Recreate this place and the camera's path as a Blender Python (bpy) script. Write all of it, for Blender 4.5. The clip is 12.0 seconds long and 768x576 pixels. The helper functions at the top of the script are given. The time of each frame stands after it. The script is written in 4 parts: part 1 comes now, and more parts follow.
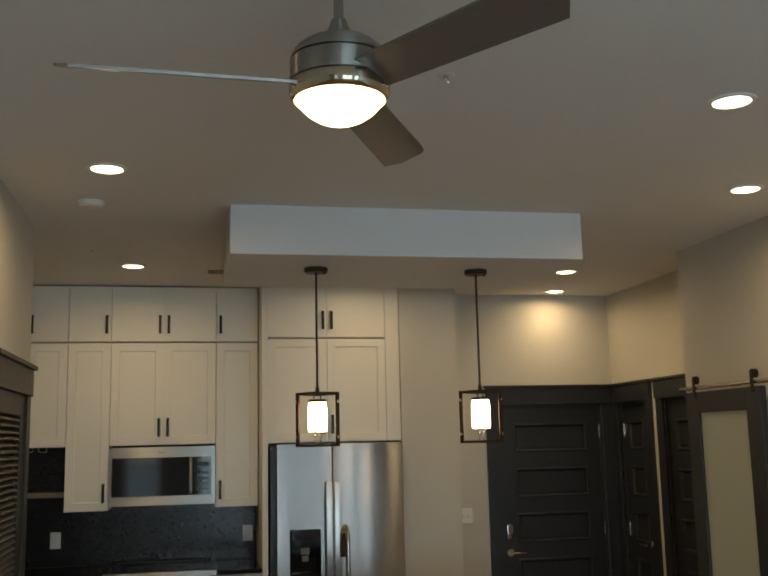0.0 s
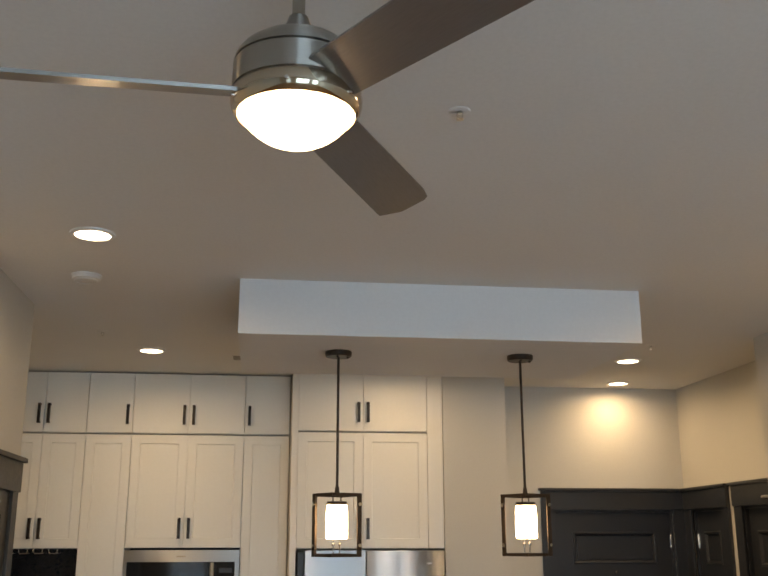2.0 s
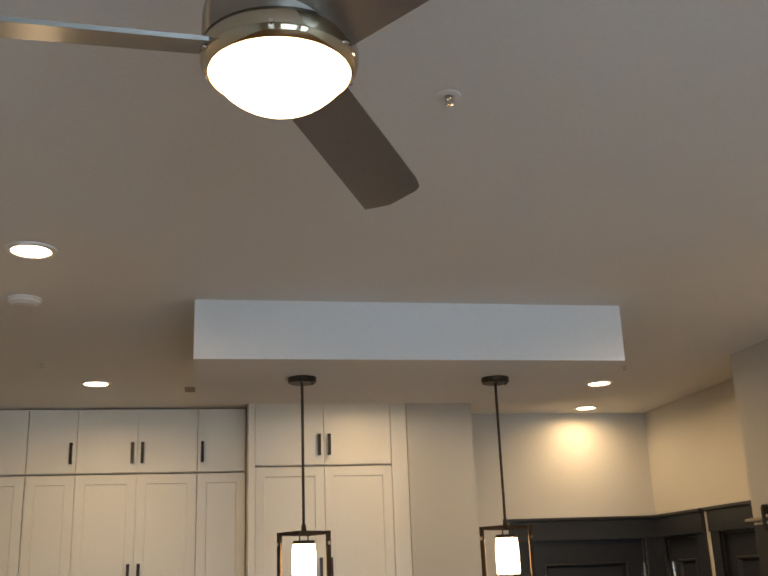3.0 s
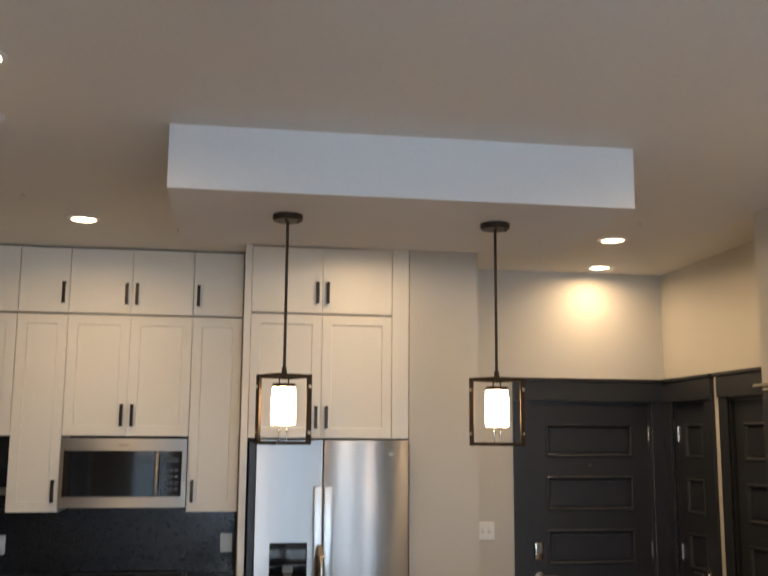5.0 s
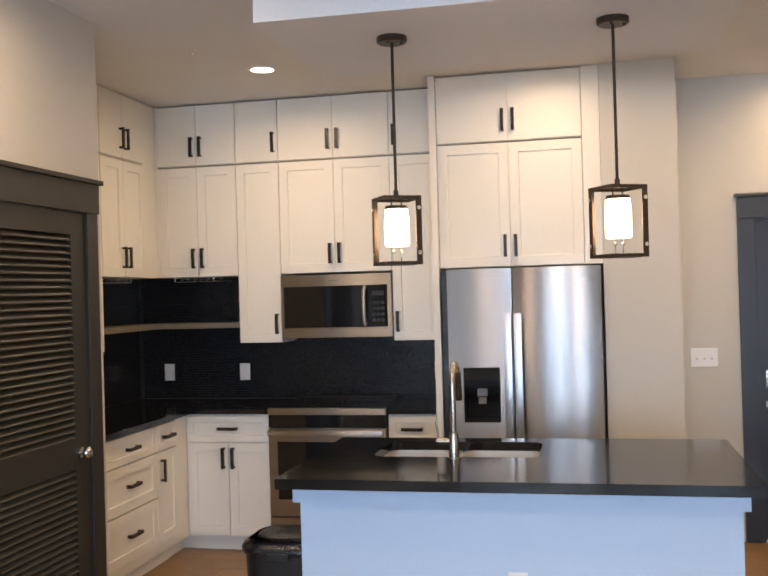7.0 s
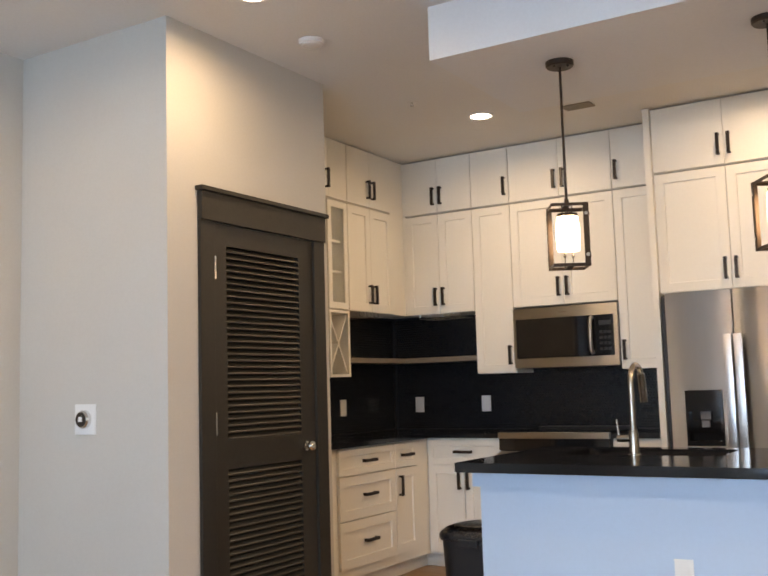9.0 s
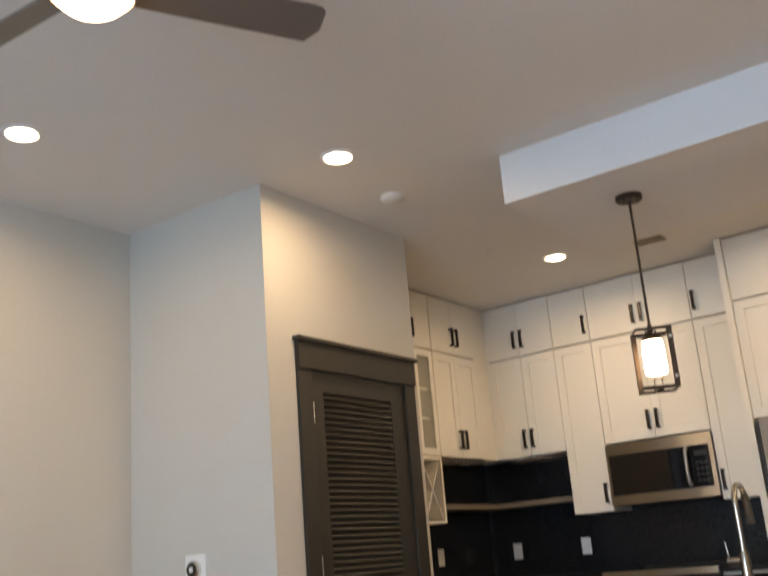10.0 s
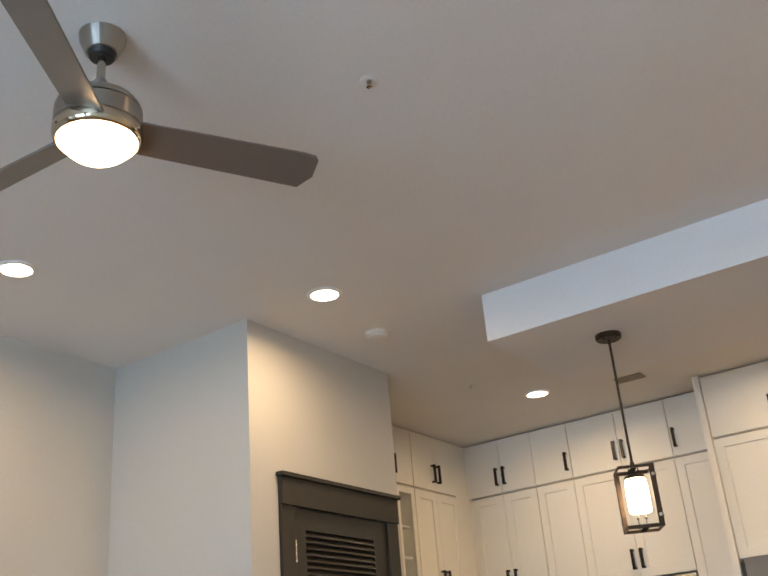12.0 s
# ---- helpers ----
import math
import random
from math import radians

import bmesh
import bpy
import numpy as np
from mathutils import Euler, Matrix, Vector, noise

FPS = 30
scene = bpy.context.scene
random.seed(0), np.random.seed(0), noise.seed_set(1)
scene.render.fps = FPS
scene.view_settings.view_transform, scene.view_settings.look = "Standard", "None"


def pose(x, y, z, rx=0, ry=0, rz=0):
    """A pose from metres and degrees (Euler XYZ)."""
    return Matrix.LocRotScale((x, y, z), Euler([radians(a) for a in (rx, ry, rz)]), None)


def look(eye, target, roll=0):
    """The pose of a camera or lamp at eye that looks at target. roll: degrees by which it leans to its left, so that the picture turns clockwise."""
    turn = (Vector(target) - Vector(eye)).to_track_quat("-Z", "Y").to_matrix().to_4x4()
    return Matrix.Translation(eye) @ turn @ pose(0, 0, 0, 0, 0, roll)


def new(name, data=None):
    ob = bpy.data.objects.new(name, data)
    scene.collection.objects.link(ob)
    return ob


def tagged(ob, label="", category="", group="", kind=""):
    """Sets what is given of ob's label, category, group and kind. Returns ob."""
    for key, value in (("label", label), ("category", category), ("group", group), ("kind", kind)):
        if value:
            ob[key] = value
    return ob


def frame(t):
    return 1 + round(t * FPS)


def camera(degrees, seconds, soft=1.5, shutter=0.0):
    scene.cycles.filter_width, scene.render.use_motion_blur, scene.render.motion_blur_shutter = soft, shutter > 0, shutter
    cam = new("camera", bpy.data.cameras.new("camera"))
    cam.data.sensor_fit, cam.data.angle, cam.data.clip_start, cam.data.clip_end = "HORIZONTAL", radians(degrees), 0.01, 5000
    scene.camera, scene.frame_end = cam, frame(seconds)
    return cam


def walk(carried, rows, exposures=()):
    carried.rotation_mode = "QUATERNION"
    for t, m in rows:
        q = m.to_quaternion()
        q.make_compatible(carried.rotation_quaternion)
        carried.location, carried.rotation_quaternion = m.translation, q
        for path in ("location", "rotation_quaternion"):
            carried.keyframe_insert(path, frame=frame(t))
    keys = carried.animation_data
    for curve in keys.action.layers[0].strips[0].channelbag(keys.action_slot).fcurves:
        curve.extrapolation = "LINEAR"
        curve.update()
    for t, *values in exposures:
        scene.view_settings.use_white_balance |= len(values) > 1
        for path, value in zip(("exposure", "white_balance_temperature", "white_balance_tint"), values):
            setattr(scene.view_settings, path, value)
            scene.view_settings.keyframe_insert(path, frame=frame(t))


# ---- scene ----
cam = camera(44.0, 12.0, soft=1.7, shutter=0.25)
PATH = [
    (0, (-0.599, -6.818, 1.79), (-0.203, -4.883, 2.106), -1.3),
    (0.5, (-0.479, -6.727, 1.81), (-0.189, -4.791, 2.221), -0.5),
    (1, (-0.415, -6.596, 1.836), (-0.156, -4.664, 2.283), -0.4),
    (1.5, (-0.369, -6.458, 1.844), (-0.121, -4.541, 2.357), -0.1),
    (2, (-0.298, -6.29, 1.832), (-0.052, -4.373, 2.347), -0.1),
    (2.5, (-0.3, -6.131, 1.855), (-0.059, -4.215, 2.372), -0.2),
    (2.7, (-0.333, -6.066, 1.843), (-0.026, -4.165, 2.383), -1.5),
    (4.3, (-0.377, -5.709, 1.874), (0.047, -3.864, 2.518), -2.9),
    (4.5, (-0.344, -5.742, 1.852), (0.077, -3.874, 2.427), -2.1),
    (5, (-0.138, -5.703, 1.796), (0.165, -3.751, 2.106), 0.4),
    (5.5, (0.069, -5.664, 1.719), (0.259, -3.679, 1.867), 1.4),
    (6, (0.297, -5.633, 1.68), (0.321, -3.636, 1.791), 1.2),
    (6.5, (0.523, -5.642, 1.665), (0.374, -3.65, 1.76), 0.2),
    (7, (0.847, -5.671, 1.653), (0.422, -3.717, 1.661), -1.6),
    (7.3, (1.016, -5.672, 1.663), (0.5, -3.74, 1.66), -2.1),
    (7.5, (1.107, -5.647, 1.669), (0.504, -3.74, 1.67), -2.0),
    (9.3, (1.582, -5.857, 1.157), (0.489, -4.198, 1.393), -2.2),
    (9.5, (1.576, -5.88, 1.117), (0.45, -4.247, 1.37), -2.8),
    (10, (1.587, -6.001, 1.104), (0.471, -4.438, 1.66), -4.7),
    (10.5, (1.613, -6.069, 1.105), (0.589, -4.555, 1.917), -5.4),
    (11, (1.621, -6.076, 1.087), (0.615, -4.569, 1.934), -5.1),
    (11.5, (1.612, -6.078, 1.083), (0.61, -4.569, 1.93), -5.2),
    (12, (1.612, -6.073, 1.094), (0.602, -4.551, 1.909), -4.9),
]
EXPOSURES = [(0, -0.89, 9600, 10), (0.5, -0.45, 9500, 11), (1, -0.25, 9200, 14), (1.5, -0.2, 9200, 16), (2.5, -0.36, 9300, 17), (4.5, -0.28, 8900, 18), (5, -0.15, 8700, 19), (5.5, 0.29, 8200, 19), (6.5, 0.41, 8100, 21), (7.5, 0.6, 8000, 22), (9.5, 0.42, 8600, 20), (10.5, 0.26, 8400, 18), (12, 0.27, 8400, 18)]
walk(cam, [(t, look(eye, target, roll)) for t, eye, target, roll in PATH], EXPOSURES)

# ---- world, large lights, exposure ----
world = bpy.data.worlds.new("sky")
scene.world = world
world.use_nodes = True
wn = world.node_tree
sky = wn.nodes.new("ShaderNodeTexSky")
sky.sky_type = "NISHITA"
sky.sun_disc = False
sky.sun_elevation, sky.sun_rotation = radians(28), radians(200)
wn.nodes["Background"].inputs["Strength"].default_value = 0.12
wn.links.new(sky.outputs["Color"], wn.nodes["Background"].inputs["Color"])

CEIL = 2.97
FAN_TURN = 183
WARM = (1.0, 0.83, 0.58)
DAY = (0.35, 0.625, 1.0)
CAN_POWER, DAY_POWER, SHADE_GLOW, BOWL_GLOW = 10.5, 104.0, 18.0, 11.0

sun = new("sun", bpy.data.lights.new("sun", "SUN"))
sun.data.energy, sun.data.angle, sun.data.color = 1.0, radians(12), (1.0, 0.93, 0.85)
sun.matrix_world = look((4, 20, 12), (0, 0, 0))


def area_lamp(name, m, power, color, size, size_y=None, spread=180):
    ob = new(name, bpy.data.lights.new(name, "AREA"))
    ob.data.energy, ob.data.color, ob.data.size, ob.data.spread = power, color, size, radians(spread)
    ob.data.shape = "RECTANGLE" if size_y else "DISK"
    if size_y:
        ob.data.size_y = size_y
    ob.matrix_world = m
    return ob


# ---- materials ----
def material(name, color, rough=0.5, metal=0.0, grain=0.0, scale=40.0, blotch=0.0, bump=0.0, stretch=(1, 1, 1),
             color2=None, emit=0.0, transmission=0.0, spec=0.5, vary=0.0, coat=0.0, emit_color=None, brushed=0.0):
    """Principled surface with two scales of noise in colour, gloss and relief."""
    mat = bpy.data.materials.new(name)
    mat.use_nodes = True
    nt = mat.node_tree
    p = nt.nodes["Principled BSDF"]
    p.inputs["Base Color"].default_value = (*color, 1)
    p.inputs["Roughness"].default_value = rough
    p.inputs["Metallic"].default_value = metal
    p.inputs["Specular IOR Level"].default_value = spec
    p.inputs["Transmission Weight"].default_value = transmission
    p.inputs["Coat Weight"].default_value = coat
    if emit:
        p.inputs["Emission Color"].default_value = (*(emit_color or color), 1)
        p.inputs["Emission Strength"].default_value = emit
    if brushed:
        tan = nt.nodes.new("ShaderNodeTangent")
        tan.direction_type, tan.axis = "RADIAL", "Z"
        nt.links.new(tan.outputs["Tangent"], p.inputs["Tangent"])
        p.inputs["Anisotropic"].default_value = brushed
        p.inputs["Anisotropic Rotation"].default_value = 0.25
    if not (grain or blotch or bump or vary):
        return mat
    co = nt.nodes.new("ShaderNodeTexCoord")
    mp = nt.nodes.new("ShaderNodeMapping")
    mp.inputs["Scale"].default_value = stretch
    nt.links.new(co.outputs["Object"], mp.inputs["Vector"])
    fine = nt.nodes.new("ShaderNodeTexNoise")
    fine.inputs["Scale"].default_value, fine.inputs["Detail"].default_value = scale, 6
    nt.links.new(mp.outputs["Vector"], fine.inputs["Vector"])
    big = nt.nodes.new("ShaderNodeTexNoise")
    big.inputs["Scale"].default_value, big.inputs["Detail"].default_value = 1.7, 3
    nt.links.new(co.outputs["Object"], big.inputs["Vector"])
    mix = nt.nodes.new("ShaderNodeMix")
    mix.data_type = "RGBA"
    dark = color2 or tuple(c * (1 - grain) for c in color)
    mix.inputs["A"].default_value = (*color, 1)
    mix.inputs["B"].default_value = (*dark, 1)
    ramp = nt.nodes.new("ShaderNodeMapRange")
    ramp.inputs["From Min"].default_value, ramp.inputs["From Max"].default_value = 0.35, 0.7
    nt.links.new(fine.outputs["Fac"], ramp.inputs["Value"])
    nt.links.new(ramp.outputs["Result"], mix.inputs["Factor"])
    hsv = nt.nodes.new("ShaderNodeHueSaturation")
    nt.links.new(mix.outputs["Result"], hsv.inputs["Color"])
    val = nt.nodes.new("ShaderNodeMapRange")
    val.inputs["To Min"].default_value, val.inputs["To Max"].default_value = 1 - blotch, 1 + blotch
    nt.links.new(big.outputs["Fac"], val.inputs["Value"])
    if vary:
        info = nt.nodes.new("ShaderNodeObjectInfo")
        geo = nt.nodes.new("ShaderNodeNewGeometry")
        add = nt.nodes.new("ShaderNodeMath")
        nt.links.new(info.outputs["Random"], add.inputs[0])
        nt.links.new(geo.outputs["Random Per Island"], add.inputs[1])
        sc = nt.nodes.new("ShaderNodeMapRange")
        sc.inputs["From Max"].default_value = 2
        sc.inputs["To Min"].default_value, sc.inputs["To Max"].default_value = 1 - vary, 1 + vary
        nt.links.new(add.outputs[0], sc.inputs["Value"])
        mul = nt.nodes.new("ShaderNodeMath")
        mul.operation = "MULTIPLY"
        nt.links.new(val.outputs["Result"], mul.inputs[0])
        nt.links.new(sc.outputs["Result"], mul.inputs[1])
        nt.links.new(mul.outputs[0], hsv.inputs["Value"])
    else:
        nt.links.new(val.outputs["Result"], hsv.inputs["Value"])
    nt.links.new(hsv.outputs["Color"], p.inputs["Base Color"])
    rr = nt.nodes.new("ShaderNodeMapRange")
    rr.inputs["To Min"].default_value, rr.inputs["To Max"].default_value = max(rough - 0.08, 0.02), rough + 0.08
    nt.links.new(fine.outputs["Fac"], rr.inputs["Value"])
    nt.links.new(rr.outputs["Result"], p.inputs["Roughness"])
    if bump:
        b = nt.nodes.new("ShaderNodeBump")
        b.inputs["Strength"].default_value, b.inputs["Distance"].default_value = bump, 0.004
        nt.links.new(fine.outputs["Fac"], b.inputs["Height"])
        nt.links.new(b.outputs["Normal"], p.inputs["Normal"])
    return mat


WALL = material("wall_paint", (0.565, 0.54, 0.492), 0.75, grain=0.03, scale=90, blotch=0.03, bump=0.12)
CEILING = material("ceiling_paint", (0.74, 0.72, 0.69), 0.85, grain=0.04, scale=70, blotch=0.03, bump=0.15)
SOFFIT = material("soffit_paint", (0.73, 0.73, 0.73), 0.8, grain=0.03, scale=70, blotch=0.02, bump=0.12)
WHITE = material("cabinet_paint", (0.80, 0.76, 0.68), 0.42, grain=0.02, scale=60, blotch=0.015, bump=0.03)
GAP = material("vent_grey", (0.34, 0.30, 0.25), 0.7, grain=0.2, scale=30)
# pale island paint with the windows' blue daylight mixed into its base colour
ISLAND_DAYLIT = material("island_daylit_paint", (0.46, 0.61, 0.78), 0.5, grain=0.02, scale=60, blotch=0.015, bump=0.03)
DOOR_DARK = material("dark_door_paint", (0.021, 0.0235, 0.029), 0.35, grain=0.06, scale=50, blotch=0.08)
PANTRY_DARK = material("charcoal_door_paint", (0.031, 0.028, 0.023), 0.44, spec=0.35, grain=0.12, scale=50, blotch=0.06, bump=0.01)
BLACK_STONE = material("black_granite", (0.009, 0.009, 0.011), 0.11, grain=0.6, scale=220, blotch=0.1, spec=0.5)
STEEL = material("brushed_steel", (0.465, 0.46, 0.455), 0.33, 1.0, grain=0.08, scale=2.5, stretch=(3, 3, 0.5), blotch=0.05, bump=0.05, brushed=1.0)
STEEL_H = material("brushed_steel_level", (0.46, 0.44, 0.41), 0.32, 1.0, grain=0.08, scale=30, stretch=(0.6, 60, 60), blotch=0.05, bump=0.02, brushed=0.95)
HANDLE_STEEL = material("satin_handle_steel", (0.52, 0.51, 0.50), 0.33, 1.0, grain=0.06, scale=40, stretch=(20, 20, 0.5), blotch=0.03)
SINK_STEEL = material("satin_sink_steel", (0.76, 0.75, 0.73), 0.42, 1.0, grain=0.02, scale=12, blotch=0.03)
# golden base colour puts the warm floor's reflection into the ring's nickel
RING_METAL = material("polished_ring_nickel", (0.60, 0.50, 0.38), 0.08, 1.0, grain=0.04, scale=50)
NICKEL = material("brushed_nickel", (0.47, 0.43, 0.37), 0.20, 1.0, grain=0.08, scale=60, stretch=(1, 1, 18), blotch=0.04)
FAN_METAL = material("brushed_fan_nickel", (0.44, 0.41, 0.37), 0.32, 1.0, grain=0.05, scale=60, stretch=(1, 1, 20), blotch=0.04, brushed=1.0)
CHROME = material("satin_chrome", (0.72, 0.71, 0.69), 0.18, 1.0, grain=0.04, scale=50)
BRONZE = material("dark_bronze", (0.055, 0.040, 0.030), 0.42, 0.7, grain=0.2, scale=60, blotch=0.1)
HANDLE = material("bronze_handle", (0.035, 0.026, 0.020), 0.35, 0.6, grain=0.2, scale=80)
BLACK_GLASS = material("black_glass", (0.006, 0.006, 0.007), 0.06, spec=0.6)
BLACK_PLASTIC = material("black_plastic", (0.013, 0.014, 0.016), 0.42, grain=0.2, scale=120, bump=0.05)
LID_PLASTIC = material("glossy_lid_plastic", (0.012, 0.014, 0.018), 0.28, grain=0.2, scale=120)
WHITE_PLASTIC = material("white_plastic", (0.80, 0.80, 0.78), 0.35, grain=0.02, scale=50)
BLADE = material("fan_blade", (0.22, 0.20, 0.185), 0.34, 0.55, grain=0.08, scale=25, stretch=(1, 14, 1), blotch=0.05)
TILE = material("black_tile", (0.012, 0.0145, 0.019), 0.21, grain=0.2, scale=40, vary=0.25)
GROUT = material("dark_grout", (0.016, 0.018, 0.022), 0.6, grain=0.3, scale=150, bump=0.2)
SHELF_WOOD = material("grey_wood", (0.23, 0.19, 0.145), 0.5, color2=(0.15, 0.12, 0.09), grain=0.3, scale=14, stretch=(1, 12, 12), blotch=0.08, bump=0.1)
PLANK = material("oak_plank", (0.30, 0.175, 0.085), 0.38, color2=(0.20, 0.11, 0.05), grain=0.3, scale=9, stretch=(1, 14, 14), blotch=0.08, bump=0.1, vary=0.18)
FROST = material("frosted_glass", (0.62, 0.66, 0.56), 0.55, grain=0.02, scale=200, transmission=0.35)
GLASS = material("clear_glass", (0.95, 0.97, 0.96), 0.03, transmission=1.0)
LAMP_GLASS = material("lit_lamp", (1.0, 0.97, 0.92), 0.4, emit=12.0, emit_color=(1.0, 0.90, 0.74))
SHADE_GLASS = material("lit_opal_shade", (1.0, 0.97, 0.92), 0.3, emit=SHADE_GLOW, emit_color=(1.0, 0.76, 0.50))
BOWL_GLASS = material("lit_opal_bowl", (1.0, 0.97, 0.92), 0.3, emit=BOWL_GLOW, emit_color=(1.0, 0.78, 0.53))
KEY_GREY = material("key_grey", (0.015, 0.015, 0.016), 0.3, grain=0.1, scale=80)
GREY_PLASTIC = material("grey_plastic", (0.16, 0.15, 0.145), 0.4, grain=0.1, scale=60)
GROUND = material("ground_mat", (0.16, 0.15, 0.12), 0.9, grain=0.3, scale=3, blotch=0.2)


# ---- mesh helpers ----
def box(bm, x0, x1, y0, y1, z0, z1):
    v = [bm.verts.new(c) for c in ((x0, y0, z0), (x1, y0, z0), (x1, y1, z0), (x0, y1, z0),
                                   (x0, y0, z1), (x1, y0, z1), (x1, y1, z1), (x0, y1, z1))]
    for f in ((3, 2, 1, 0), (4, 5, 6, 7), (0, 1, 5, 4), (1, 2, 6, 5), (2, 3, 7, 6), (3, 0, 4, 7)):
        bm.faces.new([v[i] for i in f])
    return bm


def boxes(*dims):
    bm = bmesh.new()
    for d in dims:
        box(bm, *d)
    return bm


def lathe(bm, profile, segs=40, axis=(0, 0), close=True):
    """Turns (radius, z) pairs round the z axis."""
    rings = []
    for r, z in profile:
        if r < 1e-6:
            rings.append([bm.verts.new((axis[0], axis[1], z))])
        else:
            rings.append([bm.verts.new((axis[0] + r * math.cos(2 * math.pi * i / segs), axis[1] + r * math.sin(2 * math.pi * i / segs), z)) for i in range(segs)])
    for a, b in zip(rings, rings[1:]):
        for i in range(segs):
            j = (i + 1) % segs
            q = [a[i % len(a)], a[j % len(a)], b[j % len(b)], b[i % len(b)]]
            u = []
            for w in q:
                if w not in u:
                    u.append(w)
            if len(u) > 2:
                bm.faces.new(u)
    return bm


def rod(bm, p, q, r, segs=14):
    p, q = Vector(p), Vector(q)
    m = Matrix.Translation((p + q) / 2) @ (q - p).to_track_quat("Z", "Y").to_matrix().to_4x4()
    bmesh.ops.create_cone(bm, cap_ends=True, segments=segs, radius1=r, radius2=r, depth=(q - p).length, matrix=m)
    return bm


def tube(bm, pts, r, segs=14):
    """A round tube along points."""
    pts = [Vector(p) for p in pts]
    rings, side = [], None
    for i, p in enumerate(pts):
        d = (pts[min(i + 1, len(pts) - 1)] - pts[max(i - 1, 0)]).normalized()
        if side is None:
            side = d.orthogonal().normalized()
        side = (side - d * side.dot(d)).normalized()
        up = d.cross(side)
        rings.append([bm.verts.new(p + r * (side * math.cos(2 * math.pi * k / segs) + up * math.sin(2 * math.pi * k / segs))) for k in range(segs)])
    for a, b in zip(rings, rings[1:]):
        for k in range(segs):
            bm.faces.new([a[k], a[(k + 1) % segs], b[(k + 1) % segs], b[k]])
    bm.faces.new(rings[0][::-1])
    bm.faces.new(rings[-1])
    return bm


def finish(bm, name, mat, bevel=0.0, smooth=False, segs=2):
    if bevel:
        bmesh.ops.bevel(bm, geom=list(bm.edges), offset=bevel, segments=segs, profile=0.6, affect="EDGES", clamp_overlap=True)
    bmesh.ops.recalc_face_normals(bm, faces=bm.faces)
    me = bpy.data.meshes.new(name)
    bm.to_mesh(me)
    bm.free()
    me.materials.append(mat)
    if smooth:
        for p in me.polygons:
            p.use_smooth = True
        me.set_sharp_from_angle(angle=radians(35))
    return me


def part(name, bm, mat, parent, label="", bevel=0.0, smooth=False):
    ob = new(name, finish(bm, name, mat, bevel, smooth))
    ob.parent = parent
    if label:
        ob["label"] = label
    return ob


def thing(name, m, label, category, group="", kind=""):
    ob = new(name)
    ob.matrix_world = m
    ob.empty_display_size = 0.1
    return tagged(ob, label, category, group, kind)


def solid(name, bm, mat, label, category, group="", kind="", bevel=0.0, smooth=False):
    return tagged(new(name, finish(bm, name, mat, bevel, smooth)), label, category, group, kind)


def structure(name, bm, mat, label, category, bevel=0.0):
    return solid(name, bm, mat, label, category, kind="structure", bevel=bevel)


def at(x, y, z, rz=0):
    return pose(x, y, z, 0, 0, rz)


# ---- the rooms ----
XS = -2.43                     # living room side wall
XL, XR, XB, YB, YR = -2.37, 2.89, 2.52, 0.72, -8.6      # left wall, entry right wall, barn-door wall, kitchen back wall, window wall
structure("wall_back", boxes((XL - 0.12, 1.872, YB, YB + 0.12, 0, CEIL), (2.785, XR + 0.12, YB, YB + 0.12, 0, CEIL), (1.872, 2.785, YB, YB + 0.12, 2.055, CEIL)),
          WALL, "warm greige painted wall behind the kitchen and front door", "wall")
structure("wall_left", boxes((XS - 0.12, XS, YR, -2.70, 0, CEIL), (XL - 0.12, XL, -2.70, YB, 0, CEIL)), WALL, "warm greige painted side wall", "wall")
PX = -1.435
structure("wall_pantry", boxes((PX - 0.12, PX, -2.76, -2.47, 0, CEIL), (PX - 0.12, PX, -1.67, -1.525, 0, CEIL), (PX - 0.12, PX, -2.47, -1.67, 2.055, CEIL)),
          WALL, "greige painted wall around the pantry door", "wall")
structure("wall_thermostat", boxes((XS, PX - 0.12, -2.76, -2.64, 0, CEIL)), WALL, "greige painted short wall carrying the thermostat", "wall")
structure("wall_pantry_end", boxes((XL, PX - 0.12, -1.645, -1.525, 0, CEIL)), WALL, "greige painted end wall of the pantry", "wall")
structure("wall_right", boxes((XR, XR + 0.12, 0.585, YB, 0, CEIL), (XR, XR + 0.12, -0.17, 0.125, 0, CEIL), (XR, XR + 0.12, -2.4, -0.98, 0, CEIL),
                              (XR, XR + 0.12, 0.125, 0.585, 2.055, CEIL), (XR, XR + 0.12, -0.98, -0.17, 2.055, CEIL),
                              (XB + 0.12, XR, -1.31, -1.19, 0, CEIL), (XB + 0.12, XR, -2.4, -2.28, 0, CEIL)),
          WALL, "greige painted wall beside the front door", "wall")
structure("wall_barn_door", boxes((XB, XB + 0.12, YR, -2.0, 0, CEIL), (XB, XB + 0.12, -1.34, -1.19, 0, CEIL), (XB, XB + 0.12, -2.0, -1.34, 2.0, CEIL)),
          WALL, "greige painted wall carrying the sliding door", "wall")
WZ0, WZ1 = 0.3, 2.45
# the third opening is an unseen addition that sends daylight towards the entry
WINDOWS = [(-1.68, -1.05), (-0.48, 1.10), (1.45, 2.35)]
(WA0, WA1), (WB0, WB1), (WC0, WC1) = WINDOWS
